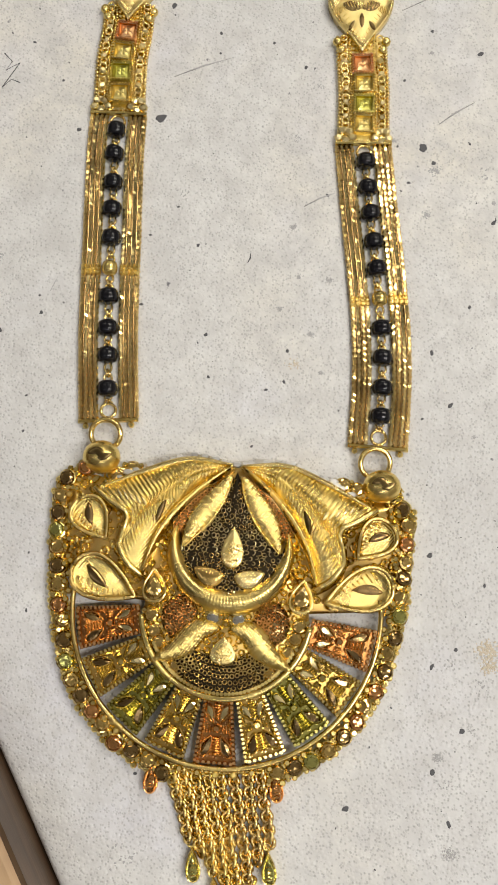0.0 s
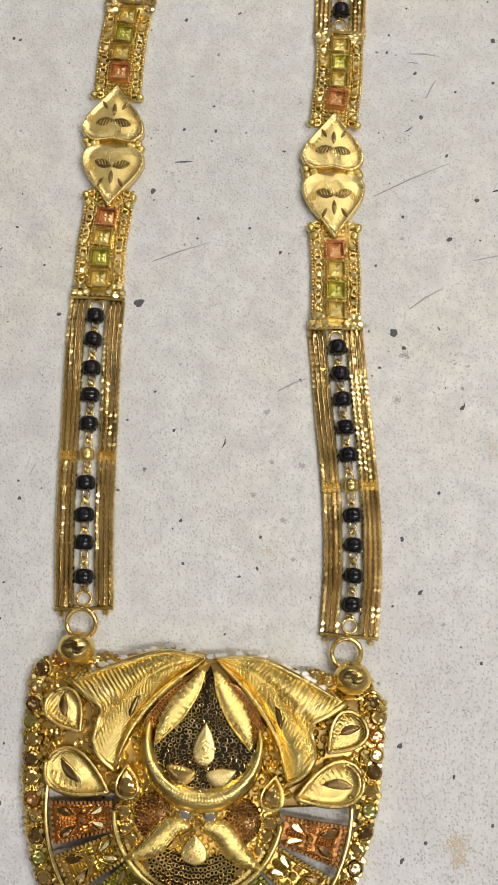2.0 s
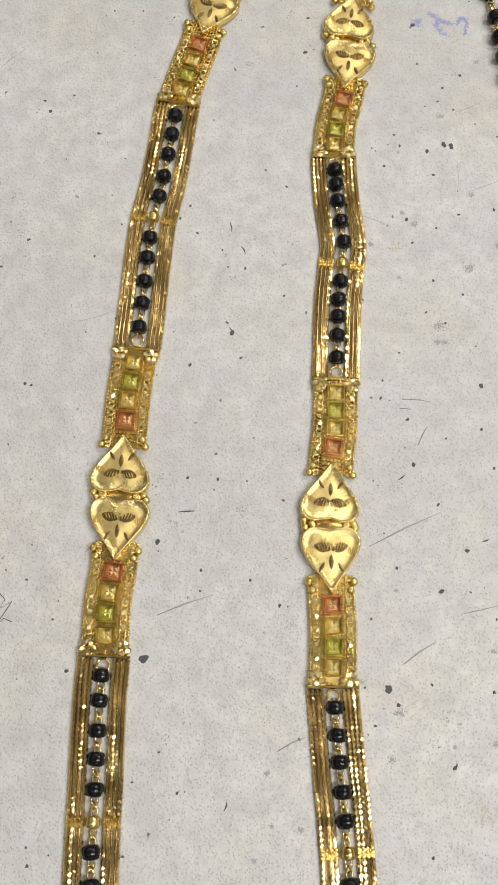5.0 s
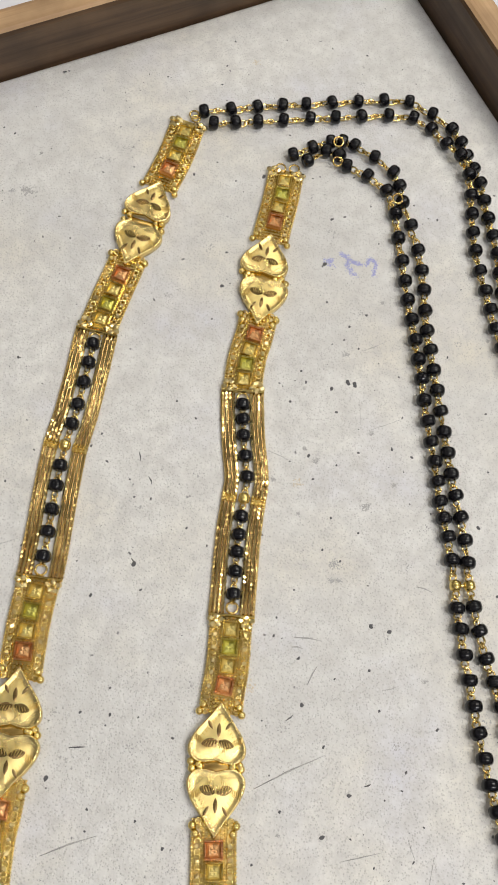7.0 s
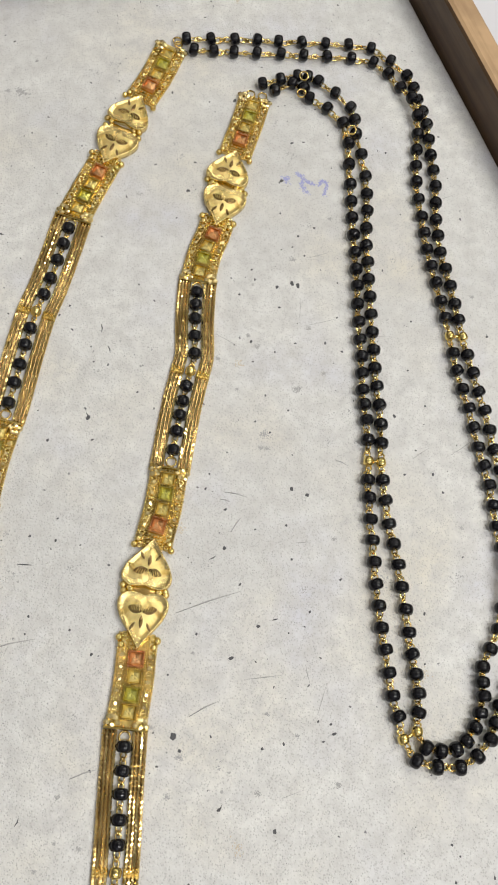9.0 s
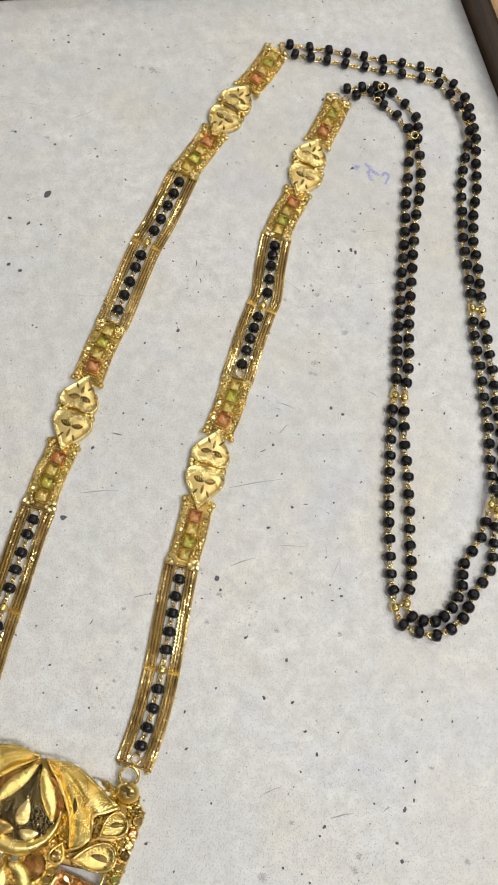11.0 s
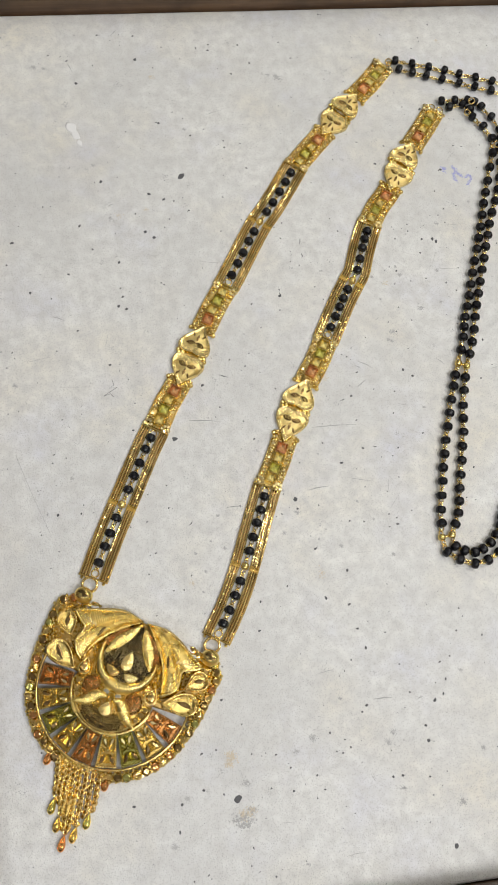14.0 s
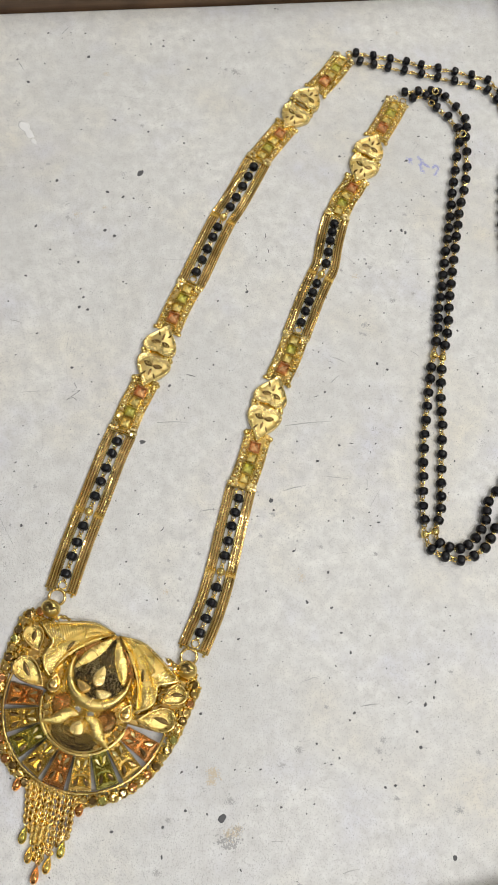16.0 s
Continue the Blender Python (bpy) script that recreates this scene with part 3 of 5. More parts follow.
def gem_block(band, gems, rnd, grow):
    """A run of square stones between two filigree borders."""
    ys = [y for y, _ in gems]
    y0, y1 = ys[0] - grow[0], ys[-1] + grow[1]
    bm = bmesh.new()
    n = int((y1 - y0) / 2)
    rows = []
    for i in range(n + 1):
        y = y0 + (y1 - y0) * i / n
        rows.append([band.point(y, sx, z) for sx, z in ((-4.2, 0.1), (-4.2, 0.5), (4.2, 0.5), (4.2, 0.1))])
    loft(bm, rows, True, True)
    block = part("gem_link", bm, GOLD, necklace, "gem-set gold link with beaded filigree borders", smooth=False)
    studs = bmesh.new()
    for s in (-1, 1):
        # fine rope beside the stones, loops with cut studs, a twisted rope along the edge
        for k, (off, z, step) in enumerate(((2.05, 1.0, 0.5), (3.05, 0.85, 0.86), (4.1, 0.75, 0.62))):
            bm = bmesh.new()
            m = int((y1 - y0) / step)
            for i in range(m):
                y = y0 + (i + 0.5) * (y1 - y0) / m
                p = band.point(y, s * off, z + rnd.uniform(-0.05, 0.05))
                if k == 1:
                    turn = frame_at(*p, band.at(y)[1] + 40 * s * (-1) ** i + rnd.uniform(-12, 12)) @ Matrix.Rotation(radians(rnd.uniform(-24, 24)), 4, "X")
                    if i % 3 == 2:
                        ball(studs, 0, 0, 0.05, 0.66, 6, 5, 1.0, 0.85, 0.75, turn)
                    else:
                        torus(bm, 0, 0, 0.05, 0.56, 0.21, 11, 5, turn, 1.05, rnd.uniform(-22, 22))
                else:
                    turn = frame_at(*p, band.at(y)[1] + (38 * s if k else 0))
                    ball(bm, 0, 0, 0, 0.3 if k else 0.25, 6, 5, 1.35 if k else 1.0, 0.8, 1.0, turn)
            tagged(put("beaded_wire", mesh_of("beaded_wire", bm, (GOLD, GOLD_LIGHT, GOLD_LIGHT)[k]), block), kind="stuff")
    tagged(put("cut_stud", mesh_of("cut_stud", studs, CUT_BRIGHT, False), block, None, "scattered bright-cut gold studs"), kind="stuff")
    bm = bmesh.new()
    for lo, hi in ((y0, ys[0] - 1.8), (ys[-1] + 1.8, y1)):
        for j in range(max(1, int((hi - lo) / 0.8))):
            for k in range(5):
                ball(bm, *band.point(lo + 0.45 + 0.8 * j, -1.5 + 0.75 * k + rnd.uniform(-0.1, 0.1), 0.6), rnd.uniform(0.34, 0.46), 6, 4)
    for ya, yb in zip(ys, ys[1:]):
        for k in range(5):
            ball(bm, *band.point((ya + yb) / 2, -1.4 + 0.7 * k, 0.6), 0.3, 6, 4)
    tagged(put("granulation", mesh_of("granulation", bm, GOLD_LIGHT, False), block), kind="stuff")
    # bright cast tabs that close the link on the side of the chains
    cap = bmesh.new()
    low = grow[0] < grow[1]
    for s in (-1, 1):
        for off, back in ((1.9, 0.9), (3.0, 0.3), (4.1, 0.8), (2.5, 1.9), (3.7, 2.0)):
            y = y0 + back if low else y1 - back
            turn = frame_at(*band.point(y, s * off, 0.9), band.at(y)[1] + rnd.uniform(-30, 30)) @ Matrix.Rotation(radians(rnd.uniform(-22, 22)), 4, "X") @ Matrix.Rotation(radians(rnd.uniform(-22, 22)), 4, "Y")
            ball(cap, 0, 0, 0, 0.82, 7, 6, 1.0, 0.85, 0.7, turn)
    tagged(put("end_cap", mesh_of("end_cap", cap, CUT_BRIGHT, False), block, None, "bright cast gold tabs"), kind="stuff")
    for y, kind in gems:
        m = band.place(y, 0.0)
        put("square_collet", COLLET[kind], block, m)
        put("square_stone", GEMS[kind], block, m @ Matrix.Rotation(radians(rnd.uniform(-2.5, 2.5)), 4, "X"), GEM_LABEL[kind])
    return block


def heart_mesh():
    """An engraved heart plate: rolled rim, chased field with slits. Tip at the origin, lobes at +y."""
    bm = bmesh.new()
    pts = heart_outline(11.2, 11.8)
    outline_plate(bm, pts, 0.2, 1.5, [(0.985, 1.78), (0.95, 1.95), (0.905, 1.9), (0.87, 1.68), (0.7, 1.76), (0.45, 1.92), (0.15, 2.0)])
    return bm


HEART = mesh_of("heart_plate", heart_mesh(), ENGRAVED)
bm = bmesh.new()
for i in range(9):
    for s in (-1, 1):
        y = 9.9 - i * 0.26
        x = 1.0 + 0.42 * i
        tube(bm, [(s * x, y, 1.98), (s * (x + 0.25), y - 1.35, 1.9)], 0.1, 4)
        if i < 5:
            tube(bm, [(s * (0.1 + 0.5 * i), 7.7 + 0.05 * i, 2.1), (s * (0.45 + 0.5 * i), 9.0 - 0.1 * i, 2.1)], 0.09, 4)
        y2 = 2.6 + i * 0.62
        tube(bm, [(s * (0.55 + 0.44 * i), y2, 1.8), (s * (0.2 + 0.4 * i), y2 + 0.5, 1.86)], 0.09, 4)
ENGRAVING = mesh_of("engraving", bm, GOLD_PALE)
SLITS = []
# reflections differ across the cuts: darker and lighter gold stand in for them
for x, y, ang, l, w, mat in ((0, 5.6, 0, 2.7, 0.42, CUT_DARK), (-1.75, 4.7, 32, 1.9, 0.3, SHADE_CUT), (1.75, 4.7, -32, 1.9, 0.3, CUT_DARK), (-1.6, 8.1, 104, 3.3, 0.85, SHADE_CUT), (1.6, 8.1, 76, 3.3, 0.85, CUT_DARK)):
    bm = bmesh.new()
    leaf(bm, [(-math.sin(radians(ang)) * l / 2 + x, y - math.cos(radians(ang)) * l / 2), (x, y), (x + math.sin(radians(ang)) * l / 2, y + math.cos(radians(ang)) * l / 2)], w, 1.99, 0.08, 5 if w > 0.5 else 0, 0.07, 0.8, base=1.5, n=40 if w > 0.5 else 10)
    SLITS.append(mesh_of("cut_slit", bm, mat))
bm = bmesh.new()
ball(bm, 0, 0, 1.0, 0.8, 10, 7)
STUD = mesh_of("solder_ball", bm, GOLD)


def heart(band, tip_y, base_y, up):
    m = band.place(tip_y, 0.0, not up) @ Matrix.Diagonal((1, abs(base_y - tip_y) / 11.9, 1, 1))
    plate = put("heart_plate", HEART, necklace, m, "engraved pale gold heart plate with a rolled rim")
    tagged(put("engraving", ENGRAVING, plate), kind="stuff")
    for me in SLITS:
        put("cut_slit", me, plate, None, "leaf-shaped slit toned dark for its reflection")
    if up:
        bm = bmesh.new()
        box(bm, -3.9, 3.9, 10.6, 13.4, 0.25, 1.1, 0.2)
        part("bridge", bm, GOLD_DEEP, plate, "short gold bar that joins two hearts")
    for x, y in ((-4.15, 2.3), (4.15, 2.3), (-3.5, 0.9), (3.5, 0.9), (-4.7, 11.8), (4.7, 11.8), (-3.2, 12.2), (3.2, 12.2)):
        put("solder_ball", STUD, plate, frame_at(x, y, 0))


def strap(points, plan):
    band, rnd = Band(points), random.Random(int(points[0][0] * 10))
    bead_strap(band, plan["bars"][0], plan["bars"][1], plan["beads"][0], plan["gold"][0], rnd)
    bead_strap(band, plan["bars"][2], plan["bars"][3], plan["beads"][1], plan["gold"][1], rnd)
    kinds = ("clear", "green", "clear", "red")
    for k, ys in enumerate(plan["gems"]):
        gem_block(band, list(zip(ys, kinds if k % 2 == 0 else kinds[::-1])), rnd, ((3.3, 5.4), (5.4, 2.8), (2.9, 5.4), (5.4, 3.4))[k])
    for tip, mid, top in plan["hearts"]:
        heart(band, tip - 0.3, mid - 0.3, True)
        heart(band, top + 0.3, mid + 0.4, False)


strap(LEFT, {"bars": (-65.8, -13.0, 46.2, 102.3), "beads": ((-60.8, -55.3, -50.8, -45.5, -35.5, -30.5, -25.8, -20.7, -16.4), (50.4, 55.6, 60.4, 65.6, 70.1, 79.6, 84.2, 89.5, 94.3, 98.9)),
                         "gold": (-40.7, 74.7), "gems": ((-9.4, -5.4, -1.6, 2.2), (31.4, 35.3, 39.3, 43.2), (105.5, 109.3, 113.1, 117.2), (147.0, 150.8, 154.6, 158.2)),
                         "hearts": ((4.2, 16.3, 28.2), (119.6, 131.4, 142.8))})
strap(RIGHT, {"bars": (-70.0, -18.2, 40.2, 89.9), "beads": ((-65.1, -60.5, -55.6, -50.7, -40.6, -35.9, -31.0, -26.5, -21.8), (44.5, 49.2, 53.3, 57.0, 61.0, 69.8, 74.5, 79.2, 83.0, 86.5)),
                           "gold": (-45.7, 65.0), "gems": ((-14.8, -11.2, -7.4, -3.7), (26.3, 30.1, 33.8, 37.4), (92.8, 96.5, 100.2, 104.1), (134.4, 138.3, 142.2, 145.9)),
                           "hearts": ((-1.6, 11.1, 23.0), (106.4, 118.7, 130.4))})

# ---- the double chain of black beads ----
# the two strands, stretch by stretch between the gold beads: (number of steps, places of every second bead and of the end)
OUTER = [(27, [(-2.1, 164.2), (11.1, 166.9), (23.2, 168.9), (36.2, 170.9), (49.3, 172.1), (59.9, 164.7), (63.3, 157.0), (66.1, 149.0), (67.6, 139.1), (69.1, 129.2), (69.6, 118.7), (71.1, 109.0), (74.0, 99.4), (76.4, 89.9), (77.5, 85.2)]),
         (13, [(77.5, 85.2), (80.3, 75.5), (83.4, 65.8), (85.9, 55.8), (88.9, 46.2), (90.7, 36.4), (91.2, 26.6), (90.9, 21.8)]),
         (13, [(90.9, 21.8), (91.4, 11.7), (91.3, 3.6), (87.5, -4.6), (85.6, -11.9), (78.9, -18.5), (69.3, -18.0), (66.2, -14.0)])]
OUTER += [(13, [(66.2, -14.0), (63.5, -5.0), (61.3, 4.6), (59.4, 14.2), (57.8, 24.1), (56.4, 34.2), (55.3, 43.7), (55.2, 48.4)]),
          (18, [(55.2, 48.4), (54.1, 58.8), (52.7, 66.6), (51.9, 75.5), (50.7, 85.0), (49.7, 95.2), (48.5, 104.8), (47.2, 115.2), (46.1, 125.4), (44.9, 138.5)])]
OUTER_TAIL = [(42.9, 144.9), (38.3, 148.8), (33.3, 151.2), (31.4, 154.2), (28.2, 155.2), (23.6, 151.9)]
INNER = [(25, [(0.4, 160.9), (11.4, 162.5), (24.1, 164.5), (37.1, 166.5), (50.1, 167.2), (58.3, 160.2), (63.2, 150.7), (63.5, 139.9), (63.9, 129.7), (65.6, 118.9), (67.5, 109.3), (70.2, 99.7), (72.9, 89.9), (74.1, 84.9)]),
         (13, [(74.1, 84.9), (76.2, 75.6), (79.4, 65.9), (81.9, 55.9), (84.7, 46.5), (86.6, 36.5), (88.8, 27.2), (88.4, 22.3)]),
         (13, [(88.4, 22.3), (87.2, 12.3), (83.5, 3.4), (83.9, -2.9), (82.0, -9.8), (78.0, -14.7), (71.4, -15.1), (69.2, -12.0)])]
INNER += [(13, [(69.2, -12.0), (69.3, -3.9), (67.5, 4.4), (65.6, 14.2), (63.4, 24.2), (60.9, 33.7), (58.9, 44.1), (58.2, 48.5)]),
          (26, [(58.2, 48.5), (57.8, 58.3), (56.1, 68.0), (54.9, 77.8), (53.8, 87.7), (52.6, 97.6), (51.5, 107.5), (51.0, 118.0), (50.1, 128.8), (46.8, 142.0), (44.6, 150.3), (35.2, 157.4), (29.3, 158.0), (20.0, 153.3)])]

rnd = random.Random(7)
spots, golds = [], []
for strand in (OUTER, INNER):
    places = []
    for k, (steps, line) in enumerate(strand):
        path = spline(line, 12)
        for i in range(steps + (k == len(strand) - 1)):
            s = i / 2 * 12
            at = [np.interp(q, range(len(path)), path[:, c]) for q in (s, s - 4, s + 4) for c in (0, 1)]
            wob = rnd.uniform(-0.1, 0.1) if i else 0.0
            places.append([at[0] + wob, at[1] + wob, math.degrees(math.atan2(at[5] - at[3], at[4] - at[2])) - 90, i == 0 and k > 0, 1.68])
    if strand is OUTER:
        # the last few beads are bunched up at the end of the strap
        for (x0, y0), (x1, y1) in zip([(44.9, 138.5)] + OUTER_TAIL, OUTER_TAIL):
            places.append([x1, y1, math.degrees(math.atan2(y1 - y0, x1 - x0)) - 90, False, 1.68])
    spots.append(places)
    golds.append([p for p in places if p[3]])
# where the strands cross, the inner one rides on the outer
for p in spots[1]:
    near = min(math.hypot(p[0] - q[0], p[1] - q[1]) for q in spots[0])
    if near < 2.8:
        p[4] += 0.9 * math.sqrt(3.0**2 - near**2)

bm = bmesh.new()
torus(bm, -4.0, 162.4, 0.8, 1.0, 0.25, 14, 5)
chain = part("bead_chain", bm, GOLD_WIRE, necklace, "double chain of black beads on gold wire")
for a, b in zip(*golds):
    bm = bmesh.new()
    tube(bm, [(a[0], a[1], 1.5), ((a[0] + b[0]) / 2, (a[1] + b[1]) / 2, 1.7), (b[0], b[1], 1.5)], 0.42, 7)
    part("tie_wire", bm, GOLD_WIRE, chain, "short gold wire between two gold beads")
for x, y in ((-4.4, 163.6), (17.2, 149.8), (20.5, 149.8)):
    put("end_ring", END_RING, chain, frame_at(x, y, 0.8), "small gold ring")
for x, y, z, tilt in ((30.9, 156.6, 3.6, 25), (30.9, 151.9, 2.2, 15), (45.2, 141.7, 3.2, 20)):
    put("end_ring", END_RING, chain, frame_at(x, y, z) @ Matrix.Rotation(radians(tilt), 4, "X"), "small gold ring")
for places in spots:
    for i, (x, y, ang, is_gold, z) in enumerate(places):
        m = frame_at(x, y, z, ang + rnd.uniform(-16, 16)) @ Matrix.Rotation(radians(rnd.uniform(-12, 12)), 4, "X")
        put("gold_bead" if is_gold else "black_bead", GOLD_BEAD if is_gold else BEAD, chain, m, "round polished gold bead" if is_gold else "glossy black glass bead")
        if i + 1 < len(places):
            x2, y2 = places[i + 1][:2]
            gap = math.hypot(x2 - x, y2 - y) - 2.2
            turn = math.degrees(math.atan2(y2 - y, x2 - x)) - 90
            put("wire_eye", EYES, chain, frame_at((x + x2) / 2, (y + y2) / 2, (z + places[i + 1][4]) / 2 - 0.45, turn + rnd.uniform(-12, 12)) @ Matrix.Rotation(radians(rnd.uniform(-45, 45)), 4, "Y") @ Matrix.Diagonal((1.2, min(max(gap / 2.8, 0.75), 1.7), 1, 1)))

# ---- the pendant ----
PEN = frame_at(-15.1, -94.8, 0, -4.5)


def arc(cx, cy, r, a0, a1, n=24, z=None):
    pts = [(cx + r * math.cos(radians(a0 + (a1 - a0) * i / n)), cy + r * math.sin(radians(a0 + (a1 - a0) * i / n))) for i in range(n + 1)]
    return pts if z is None else [(*p, z) for p in pts]


def dome(bm, cx, cy, rx, ry, z0, z1, seg=36, rows=7):
    rings = [[(cx + rx * math.cos(2 * math.pi * i / seg), cy + ry * math.sin(2 * math.pi * i / seg), 0.3) for i in range(seg)]]
    for k in range(rows):
        t = k / rows
        s = math.cos(t * math.pi / 2)
        rings.append([(cx + rx * s * math.cos(2 * math.pi * i / seg), cy + ry * s * math.sin(2 * math.pi * i / seg), z0 + (z1 - z0) * math.sin(t * math.pi / 2)) for i in range(seg)])
    loft(bm, rings, True, True)


# the ground of the pendant: a domed disc below and a shaped plate above
bm = bmesh.new()
dome(bm, 0, -1.5, 12.4, 11.6, 2.4, 4.4)
half = [(0.0, 21.9), (6.0, 22.6), (13.0, 21.0), (18.5, 18.2), (23.0, 18.6), (25.3, 16.6), (25.2, 9.0), (23.9, 2.0), (19.0, 0.9), (12.6, 0.2)]
shape = half + [(-x, y) for x, y in half[::-1]][:-1]
outline_plate(bm, shape, 0.3, 1.5, [(0.97, 1.65), (0.8, 1.75), (0.4, 1.85)])
pendant = part("pendant", bm, GOLD_DEEP, necklace, "large domed gold pendant ground", PEN)

rnd = random.Random(11)


def on_pendant(name, bm, mats, label="", smooth=True, stuff=False):
    ob = part(name, bm, mats, pendant, label, None, smooth)
    if stuff:
        tagged(ob, kind="stuff")
    return ob


# rim wires
bm = bmesh.new()
tube(bm, [(-22.6, 3.0, 2.6)] + arc(0, 0, 23.0, 178, 362, 60, 2.5) + [(22.6, 3.0, 2.6)], 0.42, 8)
on_pendant("rim_wire", bm, GOLD_WIRE, "bright curved gold wire")
bm = bmesh.new()
tube(bm, arc(0, -0.6, 12.5, 186, 354, 50, 4.2), 0.5, 8)
on_pendant("inner_rim", bm, GOLD, "gold ridge round the middle")

# fan panels
PANEL = {}
PETALS = ((-0.95, 15.3, -22, 2.9, 1.35), (0.95, 15.3, 22, 2.9, 1.35), (-1.25, 19.8, 204, 3.2, 1.5), (1.25, 19.8, 156, 3.2, 1.5))
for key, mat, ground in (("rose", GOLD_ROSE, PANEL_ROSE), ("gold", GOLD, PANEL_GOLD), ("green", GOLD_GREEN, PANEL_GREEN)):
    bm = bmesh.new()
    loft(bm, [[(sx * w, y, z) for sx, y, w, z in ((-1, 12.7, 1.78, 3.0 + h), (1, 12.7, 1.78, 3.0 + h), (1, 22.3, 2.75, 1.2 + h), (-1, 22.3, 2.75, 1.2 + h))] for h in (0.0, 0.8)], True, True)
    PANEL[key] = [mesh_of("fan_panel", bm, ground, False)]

    def slope(y, up=0.0):
        return 3.85 - (y - 12.7) * 0.1875 + up

    bm = bmesh.new()
    # beaded frame, two rows on the sides
    for s in (-1, 1):
        for i in range(15):
            y = 12.95 + i * 0.64
            ball(bm, s * (1.64 + (y - 12.7) * 0.097), y, slope(y, 0.15), 0.32, 6, 4)
        tube(bm, [(s * 1.28, 13.4, slope(13.4, 0.08)), (s * 2.05, 21.5, slope(21.5, 0.08))], 0.16, 4)
    for i in range(5):
        ball(bm, -1.3 + i * 0.65, 12.95, slope(12.95, 0.2), 0.34, 6, 4)
    for i in range(7):
        ball(bm, -2.1 + i * 0.7, 22.1, slope(22.1, 0.2), 0.36, 6, 4)
    # ribbed bars of the cross
    for k in range(6):
        y = 13.9 + k * 0.42
        tube(bm, [(-0.42 - 0.03 * k, y, slope(y, 0.12)), (0, y, slope(y, 0.34)), (0.42 + 0.03 * k, y, slope(y, 0.12))], 0.19, 4)
        y = 18.6 + k * 0.45
        tube(bm, [(-0.5 - 0.05 * k, y, slope(y, 0.12)), (0, y, slope(y, 0.36)), (0.5 + 0.05 * k, y, slope(y, 0.12))], 0.2, 4)
    for s in (-1, 1):
        for k in range(3):
            x = s * (0.85 + 0.38 * k)
            tube(bm, [(x, 16.85 - 0.1 * k, slope(17.0, 0.12)), (x, 17.35, slope(17.35, 0.3)), (x, 17.85 + 0.1 * k, slope(17.8, 0.12))], 0.17, 4)
    ball(bm, 0, 17.35, slope(17.35, 0.25), 0.6, 8, 5)
    # scattered granules between the petals
    grain = random.Random(5)
    for k in range(46):
        y = grain.uniform(13.5, 21.6)
        x = grain.uniform(-1, 1) * (1.3 + (y - 13) * 0.09)
        ball(bm, x, y, slope(y, 0.04), grain.uniform(0.14, 0.24), 5, 4)
    # wire round each petal
    for cx, cy, ang, length, width in PETALS:
        pts = drop_outline(length, width, 14)
        turn = frame_at(cx, cy, 0, ang)
        tube(bm, [(px, py, slope(cy, 0.28) - 0.19 * (py * math.cos(radians(ang)) + px * math.sin(radians(ang)))) for px, py in pts + pts[:1]], 0.13, 4, turn)
    PANEL[key].append(mesh_of("panel_filigree", bm, mat, False))
    for k, (cx, cy, ang, length, width) in enumerate(PETALS):
        bm = bmesh.new()
        # a sunk petal of two facets, tipped to its own side
        tip, tail = -length * 0.46, length * 0.46
        zc = slope(cy, 0.12)
        lean = (0.28, -0.2, -0.1, 0.3)[k]
        rows = [[(0, tip, zc), (0, tip, zc), (0, tip, zc)]]
        for t in (0.2, 0.4, 0.6, 0.8):
            y = tip + (tail - tip) * t
            w = width * 0.42 * math.sin(math.pi * t ** 0.8)
            rows.append([(-w, y, zc - lean * 0.8), (0, y, zc + 0.16), (w, y, zc + lean * 0.8)])
        rows.append([(0, tail, zc), (0, tail, zc), (0, tail, zc)])
        loft(bm, [[(x, y, z - 0.19 * (y * math.cos(radians(ang)))) for x, y, z in row] for row in rows], False, False, frame_at(cx, cy, 0, ang))
        # inner petals bright, outer ones dark: their reflections are put into the colour
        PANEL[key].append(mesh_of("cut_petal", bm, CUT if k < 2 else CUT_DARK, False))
PANEL_LABEL = {"rose": "orange gold fan panel", "gold": "yellow gold fan panel", "green": "green gold fan panel"}
for i, key in enumerate(("rose", "gold", "green", "gold", "rose", "gold", "green", "gold", "rose")):
    m = Matrix.Rotation(radians(-168 + 19.5 * i - 90), 4, "Z") @ Matrix.Translation((0, 0.0175, 0.003)) @ Matrix.Rotation(radians(rnd.uniform(-5, 5)), 4, "X") @ Matrix.Rotation(radians(rnd.uniform(-5, 5)), 4, "Y") @ Matrix.Translation((0, -0.0175, -0.003)) @ Matrix.Diagonal((1.13, 1, 1, 1))
    put("fan_panel", PANEL[key][0], pendant, m, PANEL_LABEL[key])
    tagged(put("panel_filigree", PANEL[key][1], pendant, m, "beaded wire flower", ), kind="stuff")
    for me in PANEL[key][2:]:
        put("cut_petal", me, pendant, m)

# stone-set border
bm = bmesh.new()
rings = []
for r, z in ((1.45, 0.4), (1.6, 1.2), (1.45, 1.75), (1.22, 1.9), (1.1, 1.6)):
    rings.append([(r * math.cos(2 * math.pi * i / 12), r * math.sin(2 * math.pi * i / 12), z) for i in range(12)])
loft(bm, rings, True, False)
for a in (28, 152, 208, 332):
    ball(bm, 1.62 * math.cos(radians(a)), 1.62 * math.sin(radians(a)), 1.5, 0.5, 6, 4)
for k in range(3):
    tube(bm, [(-1.95 + 0.12 * k, -0.7 + 0.55 * k, 1.0), (-1.6, -0.7 + 0.55 * k, 2.0), (-1.25, -0.7 + 0.55 * k, 1.7)], 0.2, 4)
box(bm, -1.5, 1.5, -1.1, 1.1, 0.5, 1.35)
CUP = mesh_of("stone_cup", bm, GOLD, False)
STONE = {}
